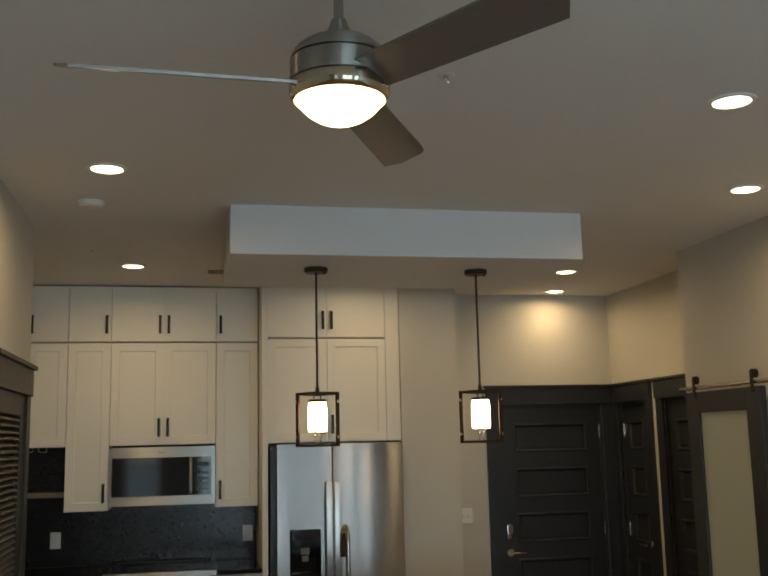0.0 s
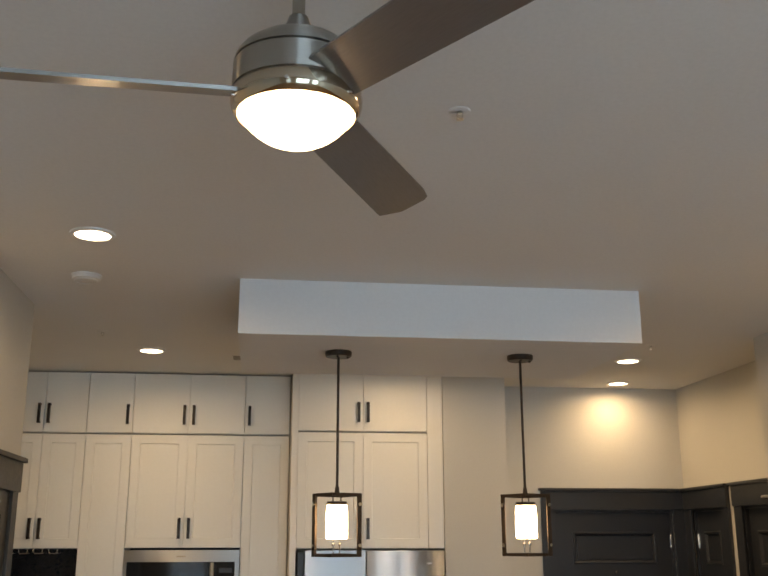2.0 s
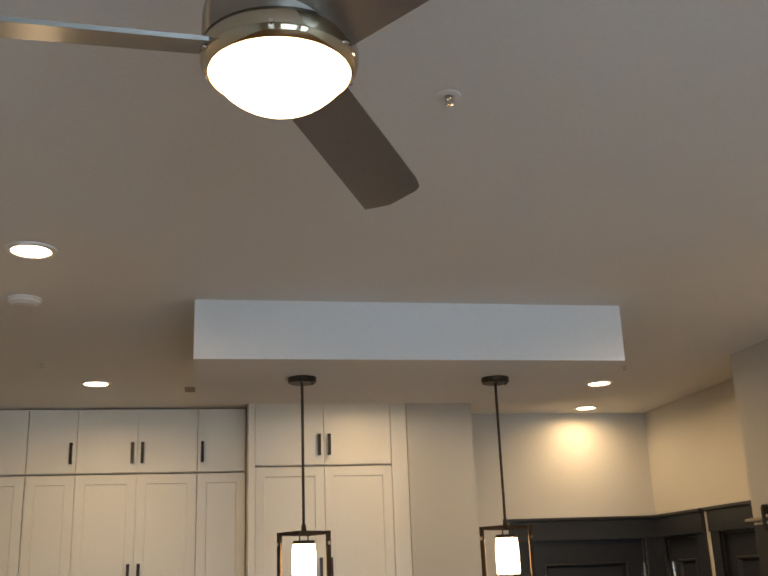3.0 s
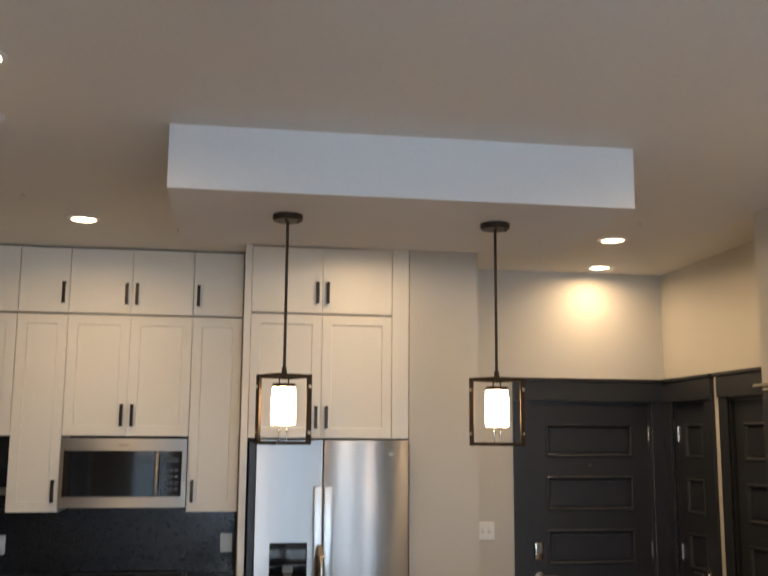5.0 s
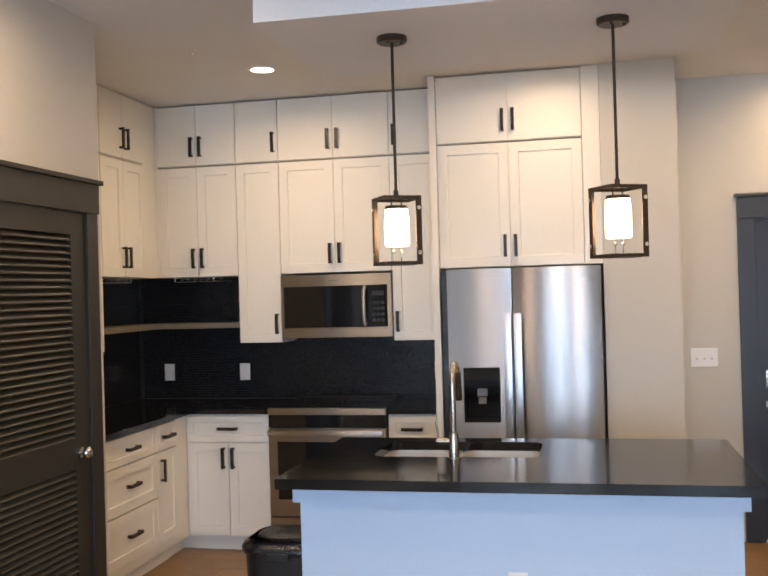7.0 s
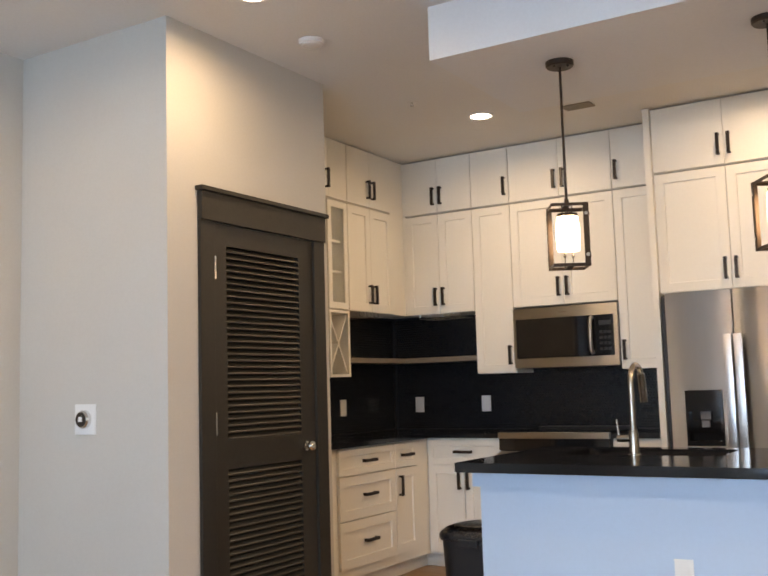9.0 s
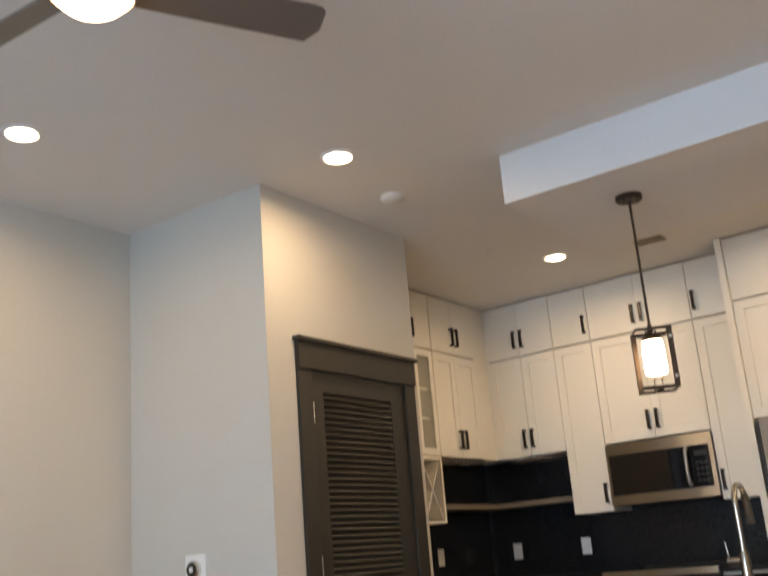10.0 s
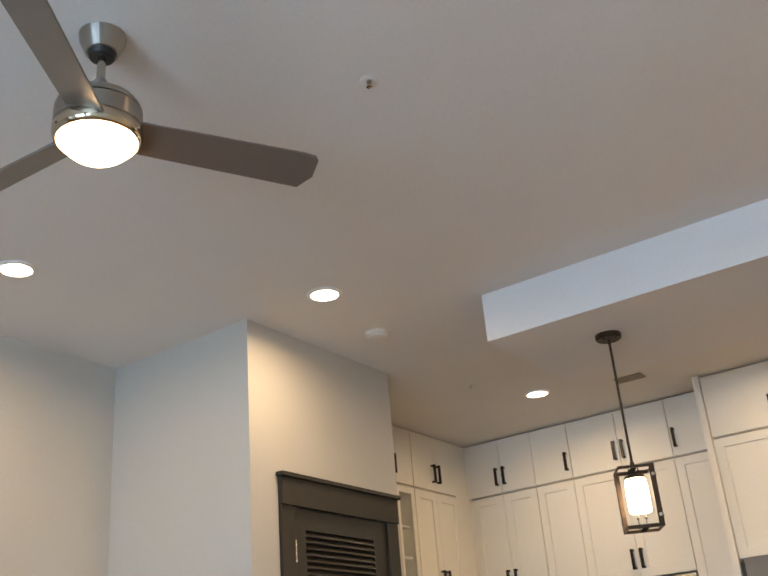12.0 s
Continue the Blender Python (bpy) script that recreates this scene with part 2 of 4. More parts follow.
structure("wall_window", boxes((XS - 0.12, WA0, YR - 0.14, YR, 0, CEIL), (WA1, WB0, YR - 0.14, YR, 0, CEIL), (WB1, WC0, YR - 0.14, YR, 0, CEIL), (WC1, XB + 0.12, YR - 0.14, YR, 0, CEIL), (WC0, WC1, YR - 0.14, YR, 0, WZ0), (WC0, WC1, YR - 0.14, YR, WZ1, CEIL),
                               (WA0, WA1, YR - 0.14, YR, 0, WZ0), (WA0, WA1, YR - 0.14, YR, WZ1, CEIL), (WB0, WB1, YR - 0.14, YR, 0, WZ0), (WB0, WB1, YR - 0.14, YR, WZ1, CEIL)),
          WALL, "greige painted wall around the living room windows", "wall")
structure("wall_bump", boxes((0.925, 1.36, 0.09, YB, 0, CEIL)), WALL, "greige painted wall stub beside the refrigerator", "wall")
structure("ceiling", boxes((XS - 0.12, XR + 0.12, YR - 0.14, YB + 0.12, CEIL, CEIL + 0.12)), CEILING, "matt off-white painted ceiling", "ceiling")
structure("soffit", boxes((-0.415, 1.445, -2.14, -1.12, 2.72, CEIL)), SOFFIT, "white dropped ceiling box above the island", "soffit")
floor = structure("floor", boxes((XS - 0.12, XR + 0.12, YR - 0.14, YB + 0.12, -0.12, -0.012)), GROUT, "subfloor under the brown wood planks", "floor")
structure("ground", boxes((-400, 400, -400, 400, -4.2, -4.0)), GROUND, "ground outside the window", "ground")

# rear windows
def window(name, x0, x1, panes, daylight_weight):
    """The last argument weights this window's daylight lamp, tuned to balance the room's light."""
    w = thing(name, at(0, YR, 0), "tall white framed living room window, out of view", "window", kind="structure")
    part("window_frame", boxes((x0, x0 + 0.06, -0.10, 0.01, WZ0, WZ1), (x1 - 0.06, x1, -0.10, 0.01, WZ0, WZ1), (x0 + 0.06, x1 - 0.06, -0.10, 0.01, WZ0, WZ0 + 0.06), (x0 + 0.06, x1 - 0.06, -0.10, 0.01, WZ1 - 0.06, WZ1)), WHITE_PLASTIC, w)
    for k in range(panes):
        xa, xb = x0 + 0.06 + (x1 - x0 - 0.12) * k / panes, x0 + 0.06 + (x1 - x0 - 0.12) * (k + 1) / panes
        if k:
            part("mullion", boxes((xa - 0.03, xa + 0.03, -0.09, 0.0, WZ0 + 0.06, WZ1 - 0.06)), WHITE_PLASTIC, w)
        part("transom", boxes((xa + 0.031, xb - 0.031, -0.08, -0.01, 1.42, 1.46)), WHITE_PLASTIC, w)
        pane = part("pane", boxes((xa + 0.005, xb - 0.005, -0.062, -0.056, WZ0 + 0.06, WZ1 - 0.06)), GLASS, w)
        pane.visible_shadow = False
    part("window_sill", boxes((x0 - 0.05, x1 + 0.05, 0.0, 0.09, WZ0 - 0.035, WZ0)), WHITE_PLASTIC, w, bevel=0.005)
    xc, zc = (x0 + x1) / 2, (WZ0 + WZ1) / 2
    area_lamp("window_daylight", look((xc, YR - 0.13, zc), (xc, 0, zc - 1.0)), DAY_POWER * daylight_weight * (x1 - x0) / 2.24, DAY, x1 - x0 - 0.1, WZ1 - WZ0 - 0.1)


window("window_1", WA0, WA1, 1, 0.3)
window("window_2", WB0, WB1, 2, 1.1)
# added only to brighten the right-hand side, no window known here
window("added_window", WC0, WC1, 1, 1.2)


# ---- doors ----
def casing(name, y0, y1, top, m, mat, label, w=0.105):
    """Flat casing with a taller header and a cap; local x runs across the opening, -y faces the room."""
    c = thing(name, m, label, "door trim", kind="structure")
    part("jamb_trim", boxes((y0 - w, y0, -0.02, -0.001, 0, top)), mat, c, bevel=0.002)
    part("jamb_trim", boxes((y1, y1 + w, -0.02, -0.001, 0, top)), mat, c, bevel=0.002)
    part("header", boxes((y0 - w, y1 + w, -0.031, -0.001, top, top + 0.135)), mat, c, bevel=0.002)
    part("cap", boxes((y0 - w - 0.015, y1 + w + 0.015, -0.048, -0.001, top + 0.135, top + 0.157)), mat, c, bevel=0.004)
    part("jamb", boxes((y0, y0 + 0.018, 0.0, 0.12, 0, top), (y1 - 0.018, y1, 0.0, 0.12, 0, top), (y0 + 0.018, y1 - 0.018, 0.0, 0.12, top - 0.018, top)), mat, c)
    return c


def hinge(parent, x, y, z):
    bm = boxes((x - 0.012, x + 0.012, y - 0.004, y, z - 0.05, z + 0.05))
    rod(bm, (x, y - 0.007, z - 0.052), (x, y - 0.007, z + 0.052), 0.006)
    part("hinge", bm, CHROME, parent, "satin steel hinge")


def lever(parent, x, y, z, way):
    bm = bmesh.new()
    rod(bm, (x, y, z), (x, y - 0.014, z), 0.030, 24)
    rod(bm, (x, y - 0.012, z), (x, y - 0.055, z), 0.011)
    tube(bm, [(x, y - 0.052, z), (x + way * 0.03, y - 0.055, z), (x + way * 0.07, y - 0.054, z), (x + way * 0.115, y - 0.05, z)], 0.0085)
    part("door_lever", bm, CHROME, parent, "satin nickel lever handle", smooth=True)


def panel_leaf(w, h, panels, stile):
    """Door leaf with moulded recessed panels; local x 0..w, front at y=0."""
    bm = bmesh.new()
    box(bm, 0, w, 0.018, 0.045, 0, h)
    zs = [0.0]
    for a, b in panels:
        zs += [a, b]
    zs.append(h)
    box(bm, 0, stile, 0, 0.018, 0, h)
    box(bm, w - stile, w, 0, 0.018, 0, h)
    for i in range(0, len(zs), 2):
        box(bm, stile, w - stile, 0, 0.018, zs[i], zs[i + 1])
    for a, b in panels:
        x0, x1 = stile, w - stile
        # rounded bead standing a little proud, sloping into the recess
        loops = []
        for inset, y in ((-0.003, 0.0002), (-0.0005, -0.0035), (0.004, -0.006), (0.009, -0.006), (0.013, -0.0035), (0.018, 0.004), (0.026, 0.0165)):
            loops.append([bm.verts.new(c) for c in ((x0 + inset, y, a + inset), (x1 - inset, y, a + inset), (x1 - inset, y, b - inset), (x0 + inset, y, b - inset))])
        for o, i in zip(loops, loops[1:]):
            for k in range(4):
                bm.faces.new([o[k], o[(k + 1) % 4], i[(k + 1) % 4], i[k]])
        box(bm, x0 + 0.034, x1 - 0.034, 0.008, 0.018, a + 0.034, b - 0.034)
    return bm


FIVE = [(0.20, 0.47), (0.575, 0.805), (0.935, 1.165), (1.295, 1.525), (1.66, 1.885)]
casing("entry_trim", 1.872, 2.785, 2.055, at(0, YB, 0), DOOR_DARK, "dark painted casing around the front door")
entry = thing("door_1", at(1.876, YB + 0.022, 0.01), "dark painted five-panel front door, closed", "door", kind="structure")
part("leaf", panel_leaf(0.905, 2.035, FIVE, 0.135), DOOR_DARK, entry, smooth=True)
lever(entry, 0.065, 0, 0.86, 1)
part("deadbolt", boxes((0.037, 0.097, -0.022, 0.0, 0.965, 1.085)), NICKEL, entry, "satin nickel keypad deadbolt", bevel=0.012, smooth=True)
part("keypad", boxes((0.047, 0.087, -0.0245, -0.0222, 1.015, 1.07)), GREY_PLASTIC, entry, "grey number keypad")
bmp = bmesh.new()
rod(bmp, (0.45, 0.001, 1.60), (0.45, -0.006, 1.60), 0.010, 16)
part("peephole", bmp, CHROME, entry)
for z in (0.25, 1.03, 1.82):
    hinge(entry, 0.893, 0, z)

# closet doors on the entry's side wall (local x runs along -y of the room)
casing("closet_trim", -0.60, -0.11, 2.055, at(XR, 0, 0, -90), DOOR_DARK, "dark painted casing around the narrow closet")
closet = thing("door_2", pose(XR + 0.022, 0.58, 0.01, 0, 0, -90), "dark painted narrow closet door, closed", "door", kind="structure")
part("leaf", panel_leaf(0.45, 2.035, FIVE, 0.10), DOOR_DARK, closet, smooth=True)
lever(closet, 0.385, 0, 0.93, -1)
for z in (0.25, 1.03, 1.82):
    hinge(closet, 0.012, 0, z)
casing("hall_trim", 0.18, 0.97, 2.055, at(XR, 0, 0, -90), DOOR_DARK, "dark painted casing around the hall closet")
closet2 = thing("door_3", pose(XR + 0.022, -0.175, 0.01, 0, 0, -90), "dark painted hall closet door, closed", "door", kind="structure")
part("leaf", panel_leaf(0.80, 2.035, FIVE, 0.12), DOOR_DARK, closet2, smooth=True)

# louvred pantry door (local x runs along +y, front faces the room)
casing("pantry_trim", -2.47, -1.675, 2.055, at(PX, 0, 0, 90), PANTRY_DARK, "charcoal painted casing around the pantry", w=0.097)
pantry = thing("door_4", pose(PX + 0.006, -2.466, 0.01, 0, 0, 90), "charcoal louvred pantry door, closed", "door", kind="structure")
LW, LH = 0.787, 2.04
bands = [(0.18, 0.885), (1.02, 1.94)]
bm = boxes((0, 0.092, 0, 0.035, 0, LH), (LW - 0.120, LW, 0, 0.035, 0, LH), (0.092, LW - 0.120, 0, 0.035, 0, bands[0][0]), (0.092, LW - 0.120, 0, 0.035, bands[0][1], bands[1][0]), (0.092, LW - 0.120, 0, 0.035, bands[1][1], LH))
part("leaf", bm, PANTRY_DARK, pantry)
part("backing", boxes((0.092, LW - 0.120, 0.030, 0.034, 0.18, 1.94)), DOOR_DARK, pantry)
slat_bm = bmesh.new()
prof = [(-0.0205, 0.0), (-0.019, 0.0030), (-0.0155, 0.0045), (0.0155, 0.0045), (0.0205, 0.0), (0.0155, -0.0045), (-0.0155, -0.0045), (-0.019, -0.0030)]
ends = [[slat_bm.verts.new((x, y, z)) for y, z in prof] for x in (0.092, LW - 0.120)]
slat_bm.faces.new(ends[0])
slat_bm.faces.new(ends[1][::-1])
for k in range(8):
    slat_bm.faces.new([ends[0][k], ends[1][k], ends[1][(k + 1) % 8], ends[0][(k + 1) % 8]])
bmesh.ops.recalc_face_normals(slat_bm, faces=slat_bm.faces)
slat_me = finish(slat_bm, "slat", PANTRY_DARK)
for a, b in bands:
    n = round((b - a) / 0.0305)
    for k in range(n):
        s = new("slat", slat_me)
        s.parent = pantry
        s.matrix_basis = pose(0, 0.0145, a + (k + 0.5) * (b - a) / n, 44, 0, 0)
bm = bmesh.new()
rod(bm, (LW - 0.085, 0, 0.955), (LW - 0.085, -0.008, 0.955), 0.024, 24)
rod(bm, (LW - 0.085, -0.01, 0.955), (LW - 0.085, -0.04, 0.955), 0.010)
bmesh.ops.create_uvsphere(bm, u_segments=20, v_segments=12, radius=0.027, matrix=pose(LW - 0.085, -0.036, 0.955) @ Matrix.Diagonal((1, 0.8, 1, 1)))
part("knob", bm, CHROME, pantry, "satin nickel round knob", smooth=True)
for z in (0.28, 1.10, 1.83):
    hinge(pantry, 0.004, 0, z)

# sliding barn door with frosted pane
barn = thing("barn_door", pose(XB - 0.06, -1.285, 0.02, 0, 0, -90), "dark framed sliding door with frosted glass, hung from a rail", "barn door")
BW, BH = 0.80, 2.02
part("door_frame", boxes((0, 0.14, 0, 0.04, 0, BH), (BW - 0.14, BW, 0, 0.04, 0, BH), (0.14, BW - 0.14, 0, 0.04, 0, 0.2), (0.14, BW - 0.14, 0, 0.04, BH - 0.125, BH)), DOOR_DARK, barn, bevel=0.003)
part("frosted_pane", boxes((0.141, BW - 0.141, 0.015, 0.024, 0.201, BH - 0.126)), FROST, barn, "pale green frosted glass pane")
for x in (0.11, 0.74):
    h = part("hanger", boxes((x - 0.014, x + 0.014, -0.006, -0.001, BH - 0.035, BH + 0.085)), HANDLE, barn, "dark steel strap hanger")
    bm = bmesh.new()
    rod(bm, (x, 0.000, BH + 0.072), (x, 0.026, BH + 0.072), 0.026, 24)
    part("roller", bm, HANDLE, barn, "dark roller wheel")
rail = thing("barn_rail", pose(XB - 0.048, -1.2, 2.065, 0, 0, -90), "brushed steel rail for the sliding door on the wall", "rail")
bm = bmesh.new()
rod(bm, (0.0, 0, 0), (1.9, 0, 0), 0.011)
part("bar", bm, NICKEL, rail)
for x in (0.04, 0.6, 1.2, 1.8):
    bm = bmesh.new()
    rod(bm, (x, 0.0, 0), (x, 0.0495, 0), 0.012)
    part("standoff", bm, NICKEL, rail)


# ---- kitchen cabinets ----
def shaker(w, h, rail=0.058, slab=False):
    """Door front, local x 0..w, z 0..h, front at y=-0.02."""
    bm = bmesh.new()
    if slab:
        box(bm, 0, w, -0.02, -0.0015, 0, h)
        return bm
    y0, y1, yb = -0.02, -0.0115, -0.0015
    r = rail
    rects = [((0, yb, 0), (w, yb, 0), (w, yb, h), (0, yb, h)), ((0, y0, 0), (w, y0, 0), (w, y0, h), (0, y0, h)),
             ((r, y0, r), (w - r, y0, r), (w - r, y0, h - r), (r, y0, h - r)), ((r + 0.003, y1, r + 0.003), (w - r - 0.003, y1, r + 0.003), (w - r - 0.003, y1, h - r - 0.003), (r + 0.003, y1, h - r - 0.003))]
    v = [[bm.verts.new(c) for c in q] for q in rects]
    for a, c in zip(v, v[1:]):
        for k in range(4):
            bm.faces.new([a[k], a[(k + 1) % 4], c[(k + 1) % 4], c[k]])
    bm.faces.new(v[0])
    bm.faces.new(v[3])
    return bm


def pull(parent, x, z, length, upright=True):
    """Square bar pull on two posts, in front of y=-0.02."""
    bm = bmesh.new()
    s, a = 0.0095, length / 2
    if upright:
        box(bm, x - s, x + s, -0.053, -0.041, z - a, z + a)
        for e in (-1, 1):
            box(bm, x - s, x + s, -0.041, -0.0195, z + e * (a - 0.008) - 0.006, z + e * (a - 0.008) + 0.006)
    else:
        box(bm, x - a, x + a, -0.053, -0.041, z - s, z + s)
        for e in (-1, 1):
            box(bm, x + e * (a - 0.008) - 0.006, x + e * (a - 0.008) + 0.006, -0.041, -0.0195, z - s, z + s)
    return part("handle", bm, HANDLE, parent, "dark bronze bar pull")


def door_part(parent, x, z, w, h, handle=None, slab=False, name="door", length=0.135):
    """A door or drawer front as a part with its own handle under it."""
    d = part(name, shaker(w, h, slab=slab, rail=0.058 if h > 0.2 and w > 0.2 else 0.04), WHITE, parent)
    d.location = (x, 0, z)
    if handle:
        hx, hz, up = handle
        pull(d, hx, hz, length, up)
    return d


def upper(name, m, w, h, depth, doors, label, slab=False, group="", low=True, body_mat=None):
    """Wall cabinet; doors is a list of (width, handle side or None); local origin is the front lower left corner of the body."""
    c = thing(name, m, label, "cabinet", group)
    part("body", boxes((0, w, 0, depth, 0, h)), WHITE, c, bevel=0.0)
    n, g = len(doors), 0.0035
    x = g / 2
    for dw, side in doors:
        hz = 0.055 + 0.0675 if low else h - 0.12
        if side == "r":
            hd = (dw - g - 0.030, hz, True)
        elif side == "l":
            hd = (0.030, hz, True)
        else:
            hd = None
        door_part(c, x, g, dw - g, h - 2 * g, hd, slab)
        x += dw
    return c


UY = 0.42                       # body front of the wall cabinets; door faces 2 cm before it
ZT, ZD = 2.962, 2.547
UG, TG = "wall cabinets", "stacked top cabinets"
UD = YB - UY - 0.003
cols = [(-2.045, -1.480, 1.79, "rl"), (-1.478, -1.177, 1.333, "r"), (-1.175, -0.418, 1.792, "rl"), (-0.416, -0.105, 1.333, "l")]
for x0, x1, zb, kind in cols:
    w = x1 - x0
    doors = [(w / 2, "r"), (w / 2, "l")] if kind == "rl" else [(w, kind)]
    upper("wall_cabinet", at(x0, UY, zb), w, ZD - 0.006 - zb, UD, doors, "tall white painted shaker wall cabinet" if zb < 1.5 else "white painted two-door shaker wall cabinet", group=UG)
    upper("top_cabinet", at(x0, UY, ZD + 0.002), w, ZT - ZD - 0.002, UD, doors, "white painted flat-front cabinet under the ceiling", slab=True, group=TG)
# refrigerator surround
upper("fridge_cabinet", at(-0.055, 0.137, 1.786), 0.872, ZD - 1.792, YB - 0.14, [(0.436, "r"), (0.436, "l")], "white shaker cabinet above the refrigerator", group=UG)
upper("top_cabinet", at(-0.055, 0.137, ZD + 0.002), 0.872, ZT - ZD - 0.002, YB - 0.14, [(0.436, "r"), (0.436, "l")], "white flat-front cabinet above the refrigerator", slab=True, group=TG)
sur = thing("refrigerator_surround", at(0, 0, 0), "white painted panels framing the refrigerator", "panel")
part("end_panel", boxes((-0.098, -0.057, 0.09, YB - 0.002, 0, CEIL - 0.003)), WHITE, sur, bevel=0.002)
part("filler_strip", boxes((0.8195, 0.9235, 0.118, YB - 0.002, 1.786, CEIL - 0.003)), WHITE, sur, bevel=0.002)

# left run, fronts facing into the room (local x runs along +y)
UX = -2.07
LD = UX - XL - 0.003
upper("top_cabinet", at(UX, -0.965, ZD + 0.002, 90), 0.575, ZT - ZD - 0.002, LD, [(0.355, "r"), (0.22, None)], "white flat-front corner cabinet under the ceiling", slab=True, group=TG)
upper("top_cabinet", at(UX, -0.385, ZD + 0.002, 90), 0.585, ZT - ZD - 0.002, LD, [(0.29, "r"), (0.295, "l")], "white flat-front cabinet under the ceiling", slab=True, group=TG)
upper("wall_cabinet", at(UX, -0.385, 1.79, 90), 0.585, ZD - 1.796, LD, [(0.29, "r"), (0.295, "l")], "white painted two-door shaker wall cabinet", group=UG)
solid("corner_filler", boxes((UX - 0.3, UX + 0.004, 0.203, 0.424, 1.79, CEIL - 0.006), (UX + 0.004, -2.047, 0.404, 0.424, 1.79, CEIL - 0.006)), WHITE, "white filler in the inner cabinet corner", "panel")
# glass-front cabinet with wine cubby beneath
gc = thing("glass_cabinet", at(UX, -0.63, 1.79, 90), "white narrow cabinet with a glass door and shelves", "cabinet", UG)
GW, GH = 0.24, ZD - 1.796
part("body", boxes((0, 0.018, 0, LD, 0, GH), (GW - 0.018, GW, 0, LD, 0, GH), (0.018, GW - 0.018, 0, LD, 0, 0.018), (0.018, GW - 0.018, 0, LD, GH - 0.018, GH), (0.018, GW - 0.018, LD - 0.01, LD, 0.018, GH - 0.018)), WHITE, gc)
for z in (0.26, 0.47):
    part("shelf", boxes((0.019, GW - 0.019, 0.03, LD - 0.011, z, z + 0.015)), WHITE, gc)
d = part("door", boxes((0.002, 0.045, -0.02, -0.0015, 0.004, GH - 0.004), (GW - 0.045, GW - 0.002, -0.02, -0.0015, 0.004, GH - 0.004), (0.045, GW - 0.045, -0.02, -0.0015, 0.004, 0.05), (0.045, GW - 0.045, -0.02, -0.0015, GH - 0.05, GH - 0.004)), WHITE, gc)
gp = part("pane", boxes((0.046, GW - 0.046, -0.011, -0.007, 0.051, GH - 0.051)), GLASS, d)
gp.visible_shadow = False
wc = thing("wine_cubby", at(UX, -0.63, 1.335, 90), "white open wine cubby with crossed dividers", "cabinet", UG)
WH = 0.45
part("body", boxes((0, 0.018, -0.02, LD, 0, WH), (GW - 0.018, GW, -0.02, LD, 0, WH), (0.018, GW - 0.018, -0.02, LD, 0, 0.018), (0.018, GW - 0.018, -0.02, LD, WH - 0.018, WH), (0.018, GW - 0.018, LD - 0.01, LD, 0.018, WH - 0.018)), WHITE, wc)
for e in (-1, 1):
    bm = boxes((-0.22, 0.22, -0.005, LD - 0.02, -0.005, 0.005))
    dv = part("divider", bm, WHITE, wc)
    dv.matrix_basis = pose(GW / 2, 0, WH / 2, 0, e * 62, 0)
solid("pantry_filler", boxes((XL + 0.002, UX + 0.01, -1.523, -0.967, 1.335, CEIL - 0.005)), WHITE, "white filler panel against the pantry", "panel")

# ---- base cabinets, counters ----
CT = 0.925
BY, BX = 0.12, -1.755            # body fronts of the back run and the left run
BG = "base cabinets"


def base(m, w, depth, fronts, label):
    """fronts: (name, x, z, w, h, handle)."""
    c = thing("base_cabinet", m, label, "cabinet", BG)
    part("body", boxes((0, w, 0, depth, 0.10, CT - 0.032)), WHITE, c)
    part("toe_kick", boxes((0, w, 0.06, 0.08, 0, 0.10)), WHITE, c)
    for name, x, z, fw, fh, hd in fronts:
        door_part(c, x, z, fw, fh, hd, name=name, length=0.135)
    return c


BD = YB - BY - 0.003
base(at(-1.745, BY, 0), 0.563, BD, [("drawer", 0.003, 0.715, 0.557, 0.165, (0.28, 0.085, False)), ("door", 0.003, 0.112, 0.276, 0.595, (0.246, 0.50, True)), ("door", 0.284, 0.112, 0.276, 0.595, (0.03, 0.50, True))],
     "white shaker base cabinet with a drawer and two doors")
base(at(-0.405, BY, 0), 0.305, BD, [("drawer", 0.003, 0.715, 0.299, 0.165, (0.15, 0.085, False)), ("door", 0.003, 0.112, 0.299, 0.595, (0.03, 0.50, True))],
     "white narrow base cabinet beside the refrigerator")
DX = BX - XL - 0.003
base(at(BX, -1.02, 0, 90), 0.655, DX, [("drawer", 0.003, 0.725, 0.649, 0.155, (0.325, 0.078, False)), ("drawer", 0.003, 0.455, 0.649, 0.262, (0.325, 0.14, False)), ("drawer", 0.003, 0.165, 0.649, 0.282, (0.325, 0.15, False))],
     "white shaker base cabinet with three drawers")
base(at(BX, -0.363, 0, 90), 0.29, DX, [("drawer", 0.003, 0.725, 0.284, 0.155, (0.14, 0.078, False)), ("door", 0.003, 0.165, 0.284, 0.552, (0.045, 0.44, True))],
     "white narrow base cabinet with drawer and door")
solid("base_end_panel", boxes((XL + 0.002, BX + 0.0, -1.52, -1.022, 0, CT - 0.032)), WHITE, "white end panel beside the pantry", "panel")
solid("base_corner_filler", boxes((BX - 0.5, BX - 0.002, -0.071, BY - 0.002, 0.1, CT - 0.032), (XL + 0.002, -1.747, BY, YB - 0.002, 0.1, CT - 0.032), (XL + 0.002, BX - 0.07, -0.075, YB - 0.002, 0, 0.099), (BX - 0.07, -1.746, BY + 0.07, YB - 0.002, 0, 0.099)), WHITE, "white filler in the base cabinet corner", "panel")
